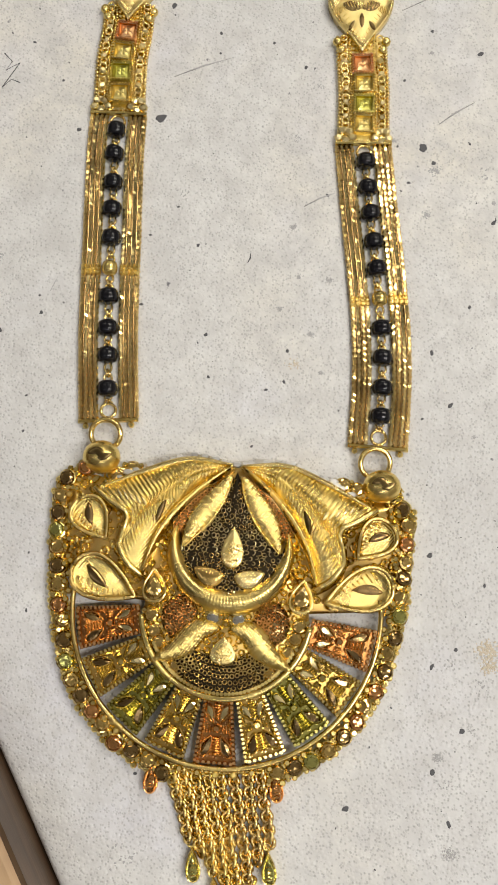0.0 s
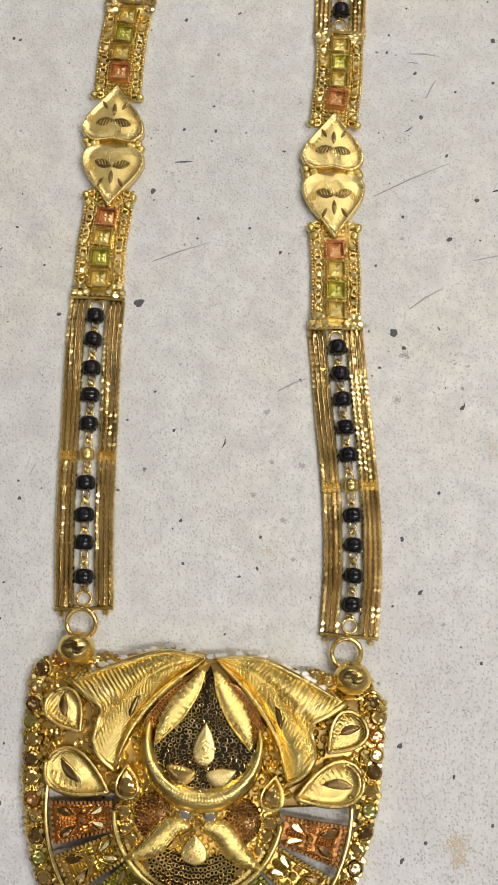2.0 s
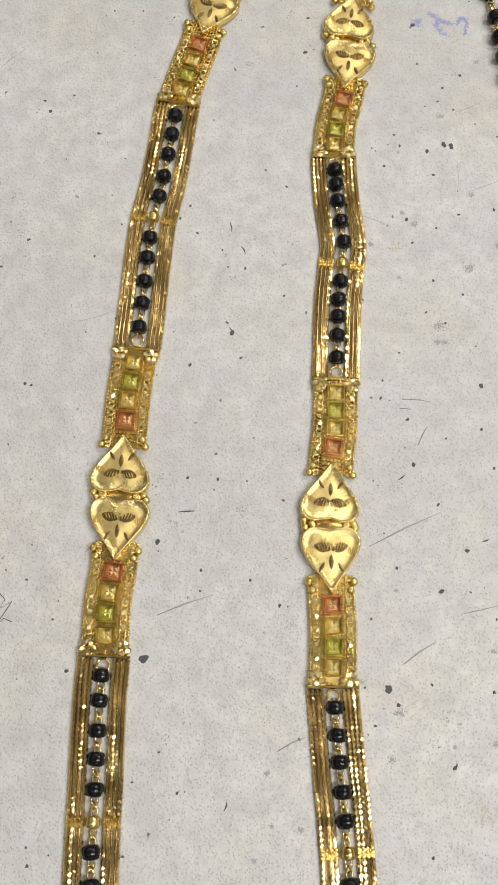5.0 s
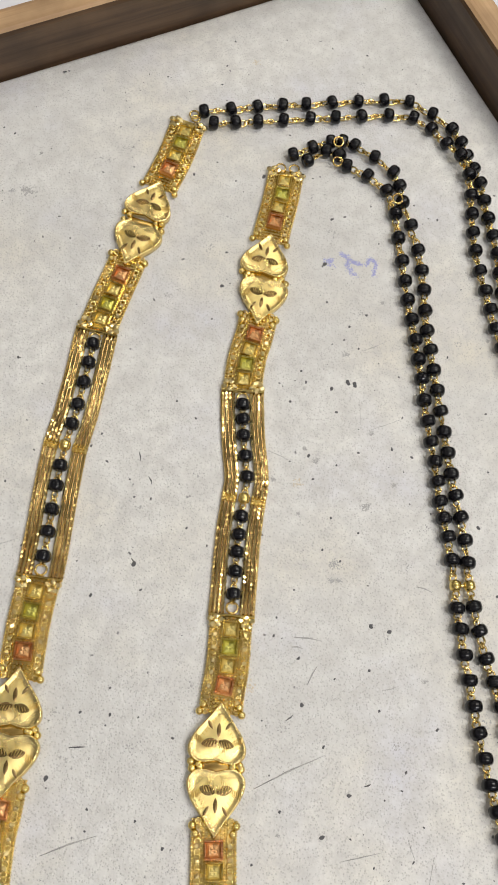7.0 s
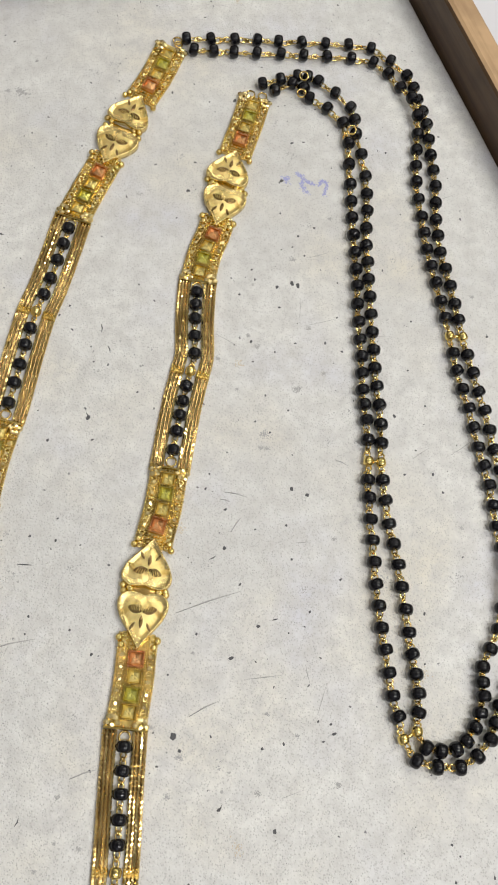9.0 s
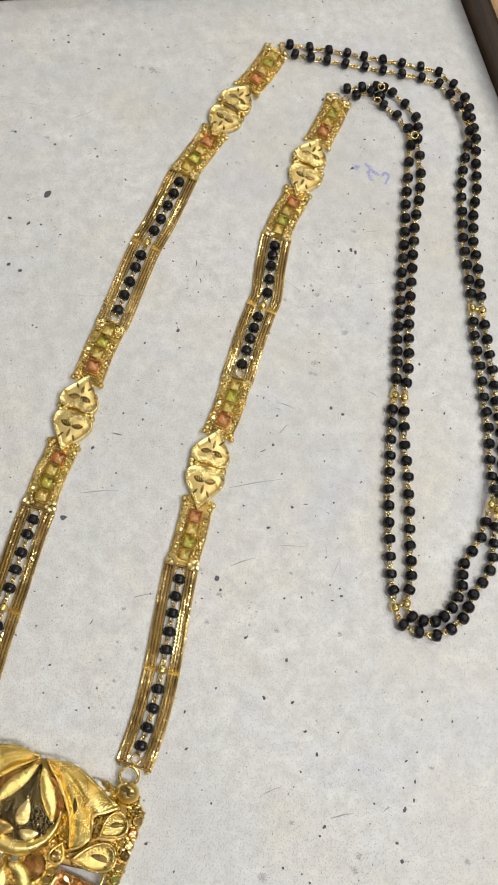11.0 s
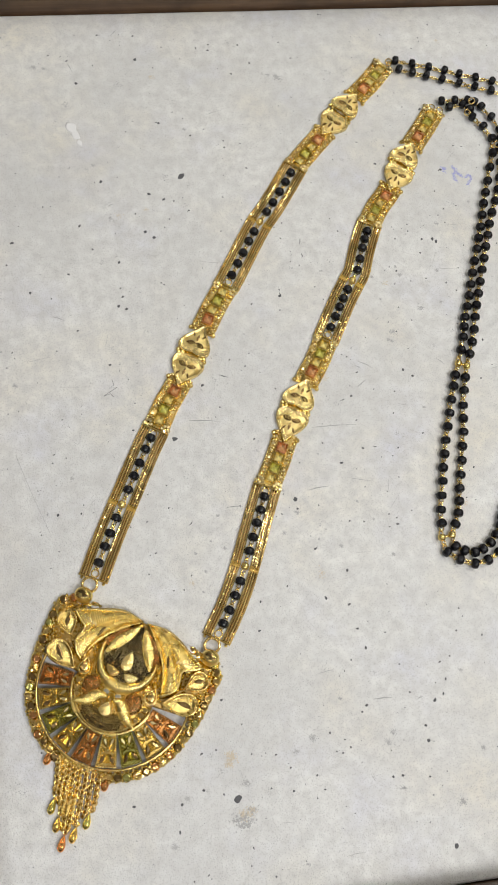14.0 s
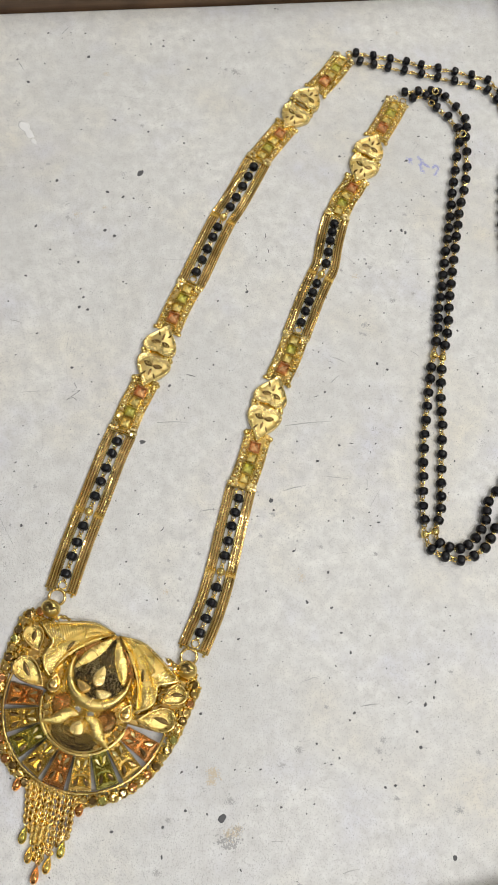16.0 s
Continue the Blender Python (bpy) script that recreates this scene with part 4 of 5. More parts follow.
for key, mat in (("clear", GEM_CLEAR), ("red", GEM_RED), ("green", GEM_GREEN), ("dark", GEM_DARK), ("ice", GEM_ICE)):
    bm = bmesh.new()
    seg = 8
    loft(bm, [[(r * math.cos(2 * math.pi * (i + 0.5 * (k % 2)) / seg), r * math.sin(2 * math.pi * (i + 0.5 * (k % 2)) / seg), z) for i in range(seg)] for k, (r, z) in enumerate(((1.2, 1.5), (1.28, 1.85), (1.1, 2.3), (0.75, 2.55), (0.7, 2.5)))], True, True)
    STONE[key] = mesh_of("round_stone", bm, mat, False)
STONE_LABEL = {"clear": "pale round stone", "red": "orange round stone", "green": "green round stone", "dark": "dark brown round stone", "ice": "clear round stone"}

edge = spline([(-23.6, 19.6), (-26.4, 16.6), (-26.4, 10.0), (-25.8, 3.0)] + arc(0, 0, 24.9, 180, 360, 16)[1:-1] + [(25.8, 3.0), (26.0, 10.0), (26.2, 16.2), (23.8, 19.2)], 10)
edge_s = np.r_[0, np.cumsum(np.hypot(*np.diff(edge, axis=0).T))]
order = ("red", "dark", "clear", "dark", "green", "clear", "dark", "clear", "red", "clear", "dark", "green", "clear", "dark", "red", "clear")
count = int(edge_s[-1] / 2.75)
for i in range(count + 1):
    s = edge_s[-1] * i / count
    x, y = np.interp(s, edge_s, edge[:, 0]), np.interp(s, edge_s, edge[:, 1])
    x2, y2 = np.interp(min(s + 0.5, edge_s[-1]), edge_s, edge[:, 0]), np.interp(min(s + 0.5, edge_s[-1]), edge_s, edge[:, 1])
    ang = math.degrees(math.atan2(y2 - y, x2 - x)) if (x2 - x or y2 - y) else 0
    m = frame_at(x, y, -0.2, ang + 180) @ Matrix.Rotation(radians(rnd.uniform(-14, 14)), 4, "X") @ Matrix.Rotation(radians(rnd.uniform(-10, 10)), 4, "Y")
    key = order[i % len(order)]
    if y < -20 and abs(x) < 6.8:
        continue
    put("stone_cup", CUP, pendant, m)
    put("round_stone", STONE[key], pendant, m, STONE_LABEL[key])
bm = bmesh.new()
for i in range(2 * count):
    s = edge_s[-1] * (i + 0.5) / (2 * count)
    x, y = np.interp(s, edge_s, edge[:, 0]), np.interp(s, edge_s, edge[:, 1])
    k = 0.935 + 0.02 * (i % 2)
    ball(bm, x * k, y * k, 2.0 + 0.3 * (i % 2), 0.55, 7, 5)
for i in range(3 * count):
    s = edge_s[-1] * (i + 0.5) / (3 * count)
    x, y = np.interp(s, edge_s, edge[:, 0]), np.interp(s, edge_s, edge[:, 1])
    k = 1.035 + 0.02 * rnd.random()
    if y < -20 and abs(x) < 6.8:
        continue
    ball(bm, x * k, y * k if y < 15 else y, 0.7 + rnd.uniform(0, 0.8), rnd.uniform(0.4, 0.62), 7, 5)
on_pendant("granulated_edge", bm, GOLD, "rows of small gold granules along the border", False, True)

# wings and leaves, built for one side and mirrored
MIRROR = (-1, 1)
for s in MIRROR:
    def flip(pts):
        return [(s * x, y) for x, y in pts]

    def chased(name, pts, width, z, height, ridges, mat, label="", **more):
        bm = bmesh.new()
        leaf(bm, flip(pts), width, z, height, ridges, lean=0.9 * s, base=1.2, **more)
        if s < 0:
            bmesh.ops.reverse_faces(bm, faces=bm.faces)
        return on_pendant(name, bm, mat, label)

    bm = bmesh.new()
    rim = petal(bm, flip([(0.5, 21.6), (7.5, 22.3), (14.0, 20.0), (21.0, 16.6)]), flip([(0.5, 21.2), (5.8, 16.8), (10.2, 10.6), (12.9, 3.8)]), 3.3, 2.5, 34, 0.115, [(-1, 1.02), (-0.55, 0.96), (-0.12, 0.9), (0.2, 1.05), (0.6, 1.06), (1, 1.0)], 0.95, n=300)
    if s > 0:
        bmesh.ops.reverse_faces(bm, faces=bm.faces)
    on_pendant("wing", bm, ENGRAVED_FINE, "broad hatched gold wing petal")
    bm = bmesh.new()
    tube(bm, [(x, y, z * 0.9 + 0.3) for x, y, z in rim[::2] + rim[-1:]], 0.5, 8)
    tube(bm, [(x, y, 1.6) for x, y, z in rim[::2] + rim[-1:]], 1.0, 8)
    on_pendant("wing_edge", bm, GOLD, "curled gold edge of the wing")
    chased("wing_rib", [(0.9, 21.0), (6.4, 16.3), (10.7, 10.6), (13.0, 4.2)], 0.7, 4.5, 1.3, 24, GOLD_PALE, "ridged gold rib of the wing", n=100, tip0=0.2, depth=0.12)
    # slanting bright cuts down the fold of the wing, and the roped band along its top
    for k in range(5):
        x, y = 13.6 + 0.95 * k, 14.6 + 0.25 * k
        chased("cut_petal", [(x + 0.5, y + 0.7), (x, y), (x - 0.45, y - 0.75)], 0.27, 5.15 - 0.16 * k, 0.2, 0, CUT_BRIGHT, n=8)
    # one long cut, the shade of its hollow given by dark gold
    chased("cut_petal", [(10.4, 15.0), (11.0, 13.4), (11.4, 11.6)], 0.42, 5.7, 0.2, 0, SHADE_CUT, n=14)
    chased("wing_band", [(1.2, 21.3), (7.5, 21.6), (14.0, 19.3), (19.8, 16.6)], 0.62, 4.2, 0.75, 44, GOLD_LIGHT, "roped gold band along the wing", n=180, tip0=0.5, tip1=0.3, depth=0.1)
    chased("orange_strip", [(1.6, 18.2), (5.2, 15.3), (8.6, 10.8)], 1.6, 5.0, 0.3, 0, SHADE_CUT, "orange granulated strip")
    bm = bmesh.new()
    for i in range(17):
        for j in range(5):
            t = (i + 0.5 * (j % 2)) / 17
            c = (j - 2) / 2.2
            x, y = 1.6 + 7.0 * t, 18.2 - 7.4 * t - 1.0 * t * (t - 1) * -1.2
            w = 1.5 * math.sin(math.pi * (0.08 + 0.86 * t)) ** 0.7
            torus(bm, s * (x + 0.72 * c * w), y + 0.7 * c * w, 5.35, 0.27, 0.11, 7, 4)
    on_pendant("granulation", bm, COPPER, "tiny rings on the orange strip", False, True)
    chased("medallion_leaf", [(0.8, 19.4), (3.0, 15.6), (5.3, 12.3), (7.3, 8.4)], 1.6, 6.1, 0.45, 12, ENGRAVED_FINE, "ribbed pale gold leaf", n=150, tip0=0.06, depth=0.2)
    chased("leaf_rim", [(0.6, 19.3), (1.5, 15.8), (3.6, 12.0), (7.0, 8.2)], 0.24, 6.2, 0.35, 0, GOLD, n=30, tip0=0.6, tip1=0.6)
    chased("small_leaf", [(0.7, 4.5), (2.8, 4.1), (5.2, 5.3)], 1.35, 6.75, 0.35, 8, ENGRAVED if s > 0 else GOLD_DEEP, "small ribbed leaf", depth=0.06)
    chased("lower_leaf", [(0.8, -3.1), (3.6, -3.5), (6.4, -6.2), (10.2, -8.4)], 1.8, 5.0, 0.9, 12, ENGRAVED_FINE, "ribbed gold leaf", n=150, tip0=0.2, depth=0.16)
    # paisley scrolls
    for cx, cy, ang, length, width in ((21.3, 11.6, 140, 7.4, 6.0), (19.4, 3.8, 112, 10.8, 7.0) if s > 0 else (18.5, 2.5, 112, 10.8, 7.0)):
        pts = drop_outline(length, width, 26)
        turn = frame_at(s * cx, cy, 0, s * ang)
        bm = bmesh.new()
        outline_plate(bm, pts, 1.0, 2.6, [(0.97, 3.2), (0.9, 3.4), (0.82, 3.15), (0.76, 2.75), (0.5, 2.95), (0.2, 3.05)], turn)
        on_pendant("paisley_scroll", bm, ENGRAVED_FINE, "hatched gold paisley scroll with a rolled rim")
        bm = bmesh.new()
        tube(bm, [(p[0] * 0.97, p[1] * 0.97, 3.4) for p in pts] + [(pts[0][0] * 0.97, pts[0][1] * 0.97, 3.4)], 0.34, 6, turn)
        for k in range(9):
            y = length * (-0.3 + 0.075 * k)
            w = width * 0.4 * (0.9 - 0.085 * k)
            tube(bm, [(w * 0.35, y, 3.0), (w, y + 0.5, 2.95)], 0.13, 4, turn)
        on_pendant("scroll_wire", bm, GOLD_WIRE, "rolled wire and tool marks of a scroll")
        bm = bmesh.new()
        leaf(bm, [(-width * 0.16, -length * 0.32), (0, -length * 0.14), (width * 0.1, length * 0.08)], width * 0.11, 3.08, 0.2, base=2.6, n=12, m=turn)
        on_pendant("cut_petal", bm, CUT_DARK)
    # hanging ball and ring at the corner
    bm = bmesh.new()
    ball(bm, 0, 0, 0, 2.75, 28, 16, 1.05, 0.92, 0.9)
    ob = on_pendant("corner_ball", bm, GOLD_PALE, "satin gold ball with a bright cut")
    ob.matrix_basis = frame_at(s * 21.5 + 0.5, 21.2 if s < 0 else 20.1, 3.1)
    # engraved cut on the ball, its shade put into the gold
    bm = bmesh.new()
    leaf(bm, [(-1.8, 0.2), (-0.5, 0.6), (0.5, -0.1), (1.8, 0.4)], 0.75, 2.36, 0.12, base=1.6, n=16)
    ob = on_pendant("cut_slit", bm, SHADE_CUT)
    ob.matrix_basis = frame_at(s * 21.5 + 0.5, 21.0 if s < 0 else 19.9, 3.1)
    bm = bmesh.new()
    torus(bm, 0, 0, 0, 2.3, 0.42, 30, 8)
    ob = on_pendant("jump_ring", bm, GOLD_WIRE, "plain gold jump ring")
    ob.matrix_basis = frame_at(s * 21.0, 25.1 if s < 0 else 23.9, 1.5) @ Matrix.Rotation(radians(14), 4, "X")
    # pear stone and side studs
    bm = bmesh.new()
    pts = drop_outline(5.4, 4.0, 18)
    turn = frame_at(s * 10.9, 2.4, 0, -6 * s)
    outline_plate(bm, pts, 1.5, 4.6, [(0.95, 5.0), (0.82, 4.8)], turn)
    on_pendant("pear_setting", bm, GOLD)
    bm = bmesh.new()
    outline_plate(bm, [(x * 0.8, y * 0.8) for x, y in pts], 4.4, 4.9, [(0.7, 5.5), (0.3, 5.7)], turn)
    on_pendant("pear_stone", bm, GEM_CLEAR, "pale pear stone", False)
    for k in range(5):
        a = radians(188 + 11 * k)
        m = frame_at(s * abs(11.0 * math.cos(a)), -0.4 + 11.0 * math.sin(a), 2.2, 0, 0.85, 0.85, 0.85) @ Matrix.Rotation(radians(rnd.uniform(-12, 12)), 4, "X")
        put("stone_cup", CUP, pendant, m)
        put("round_stone", STONE["clear"], pendant, m, STONE_LABEL["clear"])
    m = frame_at(s * 1.9, -1.7, 3.2, 20 * s, 0.8, 0.8, 0.8)
    put("stone_cup", CUP, pendant, m)
    put("round_stone", STONE["ice"], pendant, m, STONE_LABEL["ice"])
    # orange mesh field
    bm = bmesh.new()
    dome(bm, s * 6.6, -1.9, 2.9, 3.3, 3.9, 4.8, 20, 4)
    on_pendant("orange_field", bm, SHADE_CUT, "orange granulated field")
    bm = bmesh.new()
    for k in range(46):
        a, r = k * 2.4, math.sqrt(k / 46)
        torus(bm, s * 6.6 + 2.7 * r * math.cos(a), -1.9 + 3.1 * r * math.sin(a), 4.0 + 0.95 * math.sqrt(max(0, 1 - r * r)), 0.3, 0.12, 7, 4)
    on_pendant("granulation", bm, COPPER, "tiny rings on the orange field", False, True)
    bm = bmesh.new()
    crest = spline(flip([(0.2, 21.7), (7.5, 22.3), (14.0, 20.15), (17.8, 18.2)]), 9)
    for i, (x, y) in enumerate(crest):
        if rnd.random() < 0.55:
            ball(bm, x, y + rnd.uniform(-0.25, 0.2), 3.6 + rnd.uniform(0, 0.4), rnd.uniform(0.4, 0.7), 5, 4, 1.4, 0.8, 0.7)
    on_pendant("cut_edge", bm, SILVER, "row of white bright-cut facets on the top edge", False, True)
    for x, y in ((18.3, 19.0), (16.2, 19.6)):
        m = frame_at(s * x, y, 0.8, 0, 0.9, 0.9, 0.9) @ Matrix.Rotation(radians(rnd.uniform(-15, 15)), 4, "X")
        put("stone_cup", CUP, pendant, m)
        put("round_stone", STONE["clear"], pendant, m, STONE_LABEL["clear"])

# scrolled wires and granules that fill the ground
bm = bmesh.new()
for k in range(620):
    x, y = rnd.uniform(-25, 25), rnd.uniform(1.2, 19.5)
    if abs(x) < 6 or (abs(x) > 22 and y > 17):
        continue
    z = 2.1 + 0.9 * (1 - abs(x) / 26)
    if k % 3:
        torus(bm, x, y, z, rnd.uniform(0.4, 0.7), 0.18, 9, 4, None, 1.0, rnd.uniform(-25, 25))
    else:
        ball(bm, x, y, z, rnd.uniform(0.35, 0.6), 7, 5)
on_pendant("filigree_ground", bm, GOLD, "scrolled wires and granules on the ground", False, True)
bm = bmesh.new()
for k in range(260):
    a, r = k * 2.39996, 11.6 * math.sqrt(k / 260)
    x, y = r * math.cos(a), -1.5 + r * math.sin(a) * 0.95
    z = 2.5 + 2.0 * math.sqrt(max(0.0, 1 - (r / 12.4) ** 2))
    torus(bm, x, y, z, 0.42, 0.17, 8, 4, None, 1.0, rnd.uniform(-20, 20))
on_pendant("filigree_ground", bm, GOLD, "scrolled wires on the lower dome", False, True)

# medallion
bm = bmesh.new()
side = spline([(0.0, 20.2), (1.4, 17.0), (4.2, 13.2), (6.9, 10.4), (7.6, 7.2), (6.0, 3.6), (3.0, 2.0), (0.0, 1.5)], 5)
onion = [tuple(p) for p in side] + [(-x, y) for x, y in side[::-1]][1:-1]
outline_plate(bm, onion, 1.5, 5.3, [(0.96, 5.6), (0.8, 5.95), (0.5, 6.2), (0.2, 6.3)])
on_pendant("medallion_ground", bm, OXIDE, "dark granulated medallion ground")
bm = bmesh.new()
for i in range(23):
    y = 2.0 + i * 0.76
    w = np.interp(y, side[::-1, 1], side[::-1, 0])
    for j in range(-10, 11):
        x = (j + 0.5 * (i % 2)) * 0.82
        if abs(x) < w - 0.15:
            torus(bm, x + rnd.uniform(-0.14, 0.14), y + rnd.uniform(-0.14, 0.14), 6.36 - 0.75 * ((x / 8) ** 2 + ((y - 9) / 10) ** 2), rnd.uniform(0.26, 0.36), 0.075, 9, 4, None, rnd.uniform(0.8, 1.2), rnd.uniform(-35, 35))
on_pendant("granulation", bm, GRANULE, "tiny dull rings covering the medallion", False, True)
bm = bmesh.new()
leaf(bm, arc(0, 9.3, 8.5, 166, 374, 18), 1.95, 5.2, 1.5, 66, lean=1.5, n=520, tip0=0.12, tip1=0.12, base=1.2, depth=0.045)
on_pendant("crescent", bm, GOLD_PALE, "broad ribbed gold crescent")
for cx, cy, ang, length, width in ((0.2, 8.7, 0, 6.4, 3.6), (0, -6.2, 0, 4.2, 4.2)):
    bm = bmesh.new()
    top = 6.6 if cy > 0 else 5.2
    outline_plate(bm, drop_outline(length, width, 20), 3.0, top, [(0.92, top + 0.3), (0.8, top + 0.25), (0.5, top + 0.5)], frame_at(cx, cy, 0, ang))
    on_pendant("tear_drop", bm, ENGRAVED, "pale gold tear drop")
    bm = bmesh.new()
    for k in range(22):
        a, r = k * 2.4, math.sqrt(k / 22)
        ball(bm, cx + r * width * 0.3 * math.cos(a), cy - length * 0.12 + r * length * 0.28 * math.sin(a), top + 0.5, 0.2, 5, 4)
    on_pendant("granulation", bm, GOLD_PALE, "", False, True)

# lower dark field
bm = bmesh.new()
leaf(bm, arc(0, -2.0, 7.9, 208, 332, 12), 2.9, 4.0, 0.8, 0, n=40, tip0=0.2, tip1=0.2, base=2.0)
on_pendant("lower_field", bm, OXIDE, "dark granulated lower field")
bm = bmesh.new()
for i in range(26):
    for j in range(7):
        t = (i + 0.5 * (j % 2)) / 26
        a = radians(208 + 124 * t)
        w = 2.7 * (0.2 + 0.8 * math.sin(math.pi * t) ** 0.7)
        c = (j - 3) / 3
        r = 7.9 + c * w
        r += rnd.uniform(-0.12, 0.12)
        a += rnd.uniform(-0.015, 0.015)
        torus(bm, r * math.cos(a), -2.0 + r * math.sin(a), 4.15 + 0.8 * (1 - c * c), 0.3, 0.085, 8, 4)
on_pendant("granulation", bm, GRANULE, "tiny dull rings covering the lower field", False, True)
bm = bmesh.new()
for i in range(46):
    a = radians(205 + 130 * i / 45)
    ball(bm, 11.2 * math.cos(a), -1.2 + 11.2 * math.sin(a), 4.1, 0.42, 6, 4)
on_pendant("granulated_edge", bm, GOLD, "row of gold granules under the dark field", False, True)

# ---- tassel and drops ----
bm = bmesh.new()
tops = []
for i in range(8):
    x = -6.6 + 13.2 * i / 7
    p = PEN @ Vector((x * MM, (-math.sqrt(23.4**2 - x * x)) * MM, 0)) / MM
    tops.append((p.x, p.y))
    torus(bm, p.x, p.y, 1.3, 0.7, 0.25, 12, 5)
tube(bm, [(*p, 1.5) for p in tops], 0.5, 6)
tassel = part("tassel", bm, GOLD, necklace, "gold bar of rings that carries the tassel")
ENDS = [(-20.4, -127.4), (-18.6, -129.4), (-16.9, -131.8), (-14.8, -135.6), (-13.3, -136.0), (-11.8, -133.2), (-10.3, -130.6), (-8.7, -128.2)]
for (x0, y0), (x1, y1) in zip(tops, ENDS):
    bm = bmesh.new()
    length = math.hypot(x1 - x0, y1 - y0)
    n = int(length / 0.82)
    ang = math.degrees(math.atan2(y1 - y0, x1 - x0)) - 90
    for k in range(n):
        t = (k + 0.7) / n
        sway = 0.12 * math.sin(k * 0.7 + x0)
        m = frame_at(x0 + (x1 - x0) * t + sway, y0 + (y1 - y0) * t, 0.95, ang + rnd.uniform(-10, 10) + (14 if k % 2 else -14))
        torus(bm, 0, 0, 0, 0.76, 0.34, 10, 5, m, 1.1, 18 if k % 2 else 58)
    tagged(put("link_chain", mesh_of("link_chain", bm, GOLD_WIRE if int(x0) % 2 else GOLD_CHAIN), tassel, None, "hanging chain of small gold links"), kind="stuff")

DROP = {}
for key, mat in (("red", GEM_RED), ("green", GEM_GREEN), ("clear", GEM_CLEAR)):
    pts = drop_outline(4.9, 2.35, 20)
    bm = bmesh.new()
    outline_plate(bm, [(x * 0.82, y * 0.86 - 0.2) for x, y in pts], 0.6, 1.5, [(0.7, 2.0), (0.3, 2.2)])
    a = mesh_of("drop_stone", bm, mat, False)
    bm = bmesh.new()
    outline_plate(bm, pts, 0.15, 1.3, [(0.95, 1.6), (0.84, 1.5)])
    torus(bm, 0, 2.9, 0.9, 0.55, 0.2, 12, 5)
    for k in range(4):
        y = -1.4 + k * 0.55
        tube(bm, [(-0.4, y, 2.05), (0.0, y + 0.1, 2.22), (0.4, y, 2.05)], 0.1, 4)
    DROP[key] = (a, mesh_of("drop_setting", bm, GOLD if key != "red" else GOLD_ROSE, False))
DROP_LABEL = {"red": "orange drop stone", "green": "green drop stone", "clear": "pale yellow drop stone"}
for x, y, ang, key in ((-19.8, -130.9, 4, "green"), (-16.6, -134.9, 6, "clear"), (-13.3, -139.2, 6, "red"), (-11.1, -136.0, 3, "clear"), (-8.9, -131.4, 4, "green"), (-26.0, -118.9, -4, "red"), (-7.9, -120.2, 6, "red")):
    m = frame_at(x, y, 0.0, ang)
    put("drop_setting", DROP[key][1], tassel, m)
    put("drop_stone", DROP[key][0], tassel, m, DROP_LABEL[key])

# ---- marks on the pad ----
def fleck(bm, x, y, r, rnd, stretch=1.0, ang=0.0, h=0.05):
    n = 14
    c, s = math.cos(ang), math.sin(ang)
    pts = []
    for i in range(n):
        a = 2 * math.pi * i / n
        k = r * (0.9 + 0.5 * noise.noise((3 * x + 1.1 * math.cos(a), 3 * y + 1.1 * math.sin(a), 7 * r)))
        px, py = k * math.cos(a) * stretch, k * math.sin(a)
        pts.append((x + px * c - py * s, y + px * s + py * c))
    outline_plate(bm, pts, -0.02, h * 0.5, [(0.75, h), (0.3, h)])


def smudge(bm, x, y, r, count):
    """Grey dirt rubbed into the grain: a loose cluster of tiny flecks."""
    for k in range(count):
        fleck(bm, x + rnd.gauss(0, r * 0.5), y + rnd.gauss(0, r * 0.4), rnd.uniform(0.05, 0.06 + 0.07 * r), rnd, rnd.uniform(1, 1.8), rnd.uniform(0, 3), 0.02 + 0.0005 * k)


def on_pad(u, v):
    p = TURN.inverted() @ Vector((u, v, 0))
    return U0 + 10 < p.x < U1 - 10 and V0 + 10 < p.y < V1 - 10


GRIT_FRONT = [(17.3, -125.7, 0.46), (2.4, -123.5, 0.46), (15.2, -118.4, 0.47), (19.8, -112.6, 0.47), (30.1, -111.5, 1.41), (38.5, -105.5, 0.32), (45.0, -104.0, 0.47), (15.6, -103.4, 0.40), (95.7, -102.4, 0.79), (53.8, -100.5, 0.32), (29.7, -98.3, 0.32),
              (42.1, -98.1, 0.32), (50.3, -97.5, 0.32), (36.7, -96.1, 0.32), (24.1, -91.3, 0.32), (72.2, -90.2, 0.48), (74.9, -88.9, 0.48), (55.7, -88.8, 0.32), (15.9, -86.7, 0.48), (57.5, -86.4, 0.40), (82.9, -86.4, 0.32), (55.1, -84.9, 0.32),
              (50.2, -84.6, 0.48), (79.7, -76.4, 0.65), (57.8, -75.4, 0.41), (29.3, -74.1, 0.33), (58.5, -73.0, 0.49), (77.6, -72.5, 0.49), (78.2, -64.2, 0.58), (20.0, -63.0, 0.43), (49.9, -61.6, 0.33), (80.3, -61.5, 0.41)]
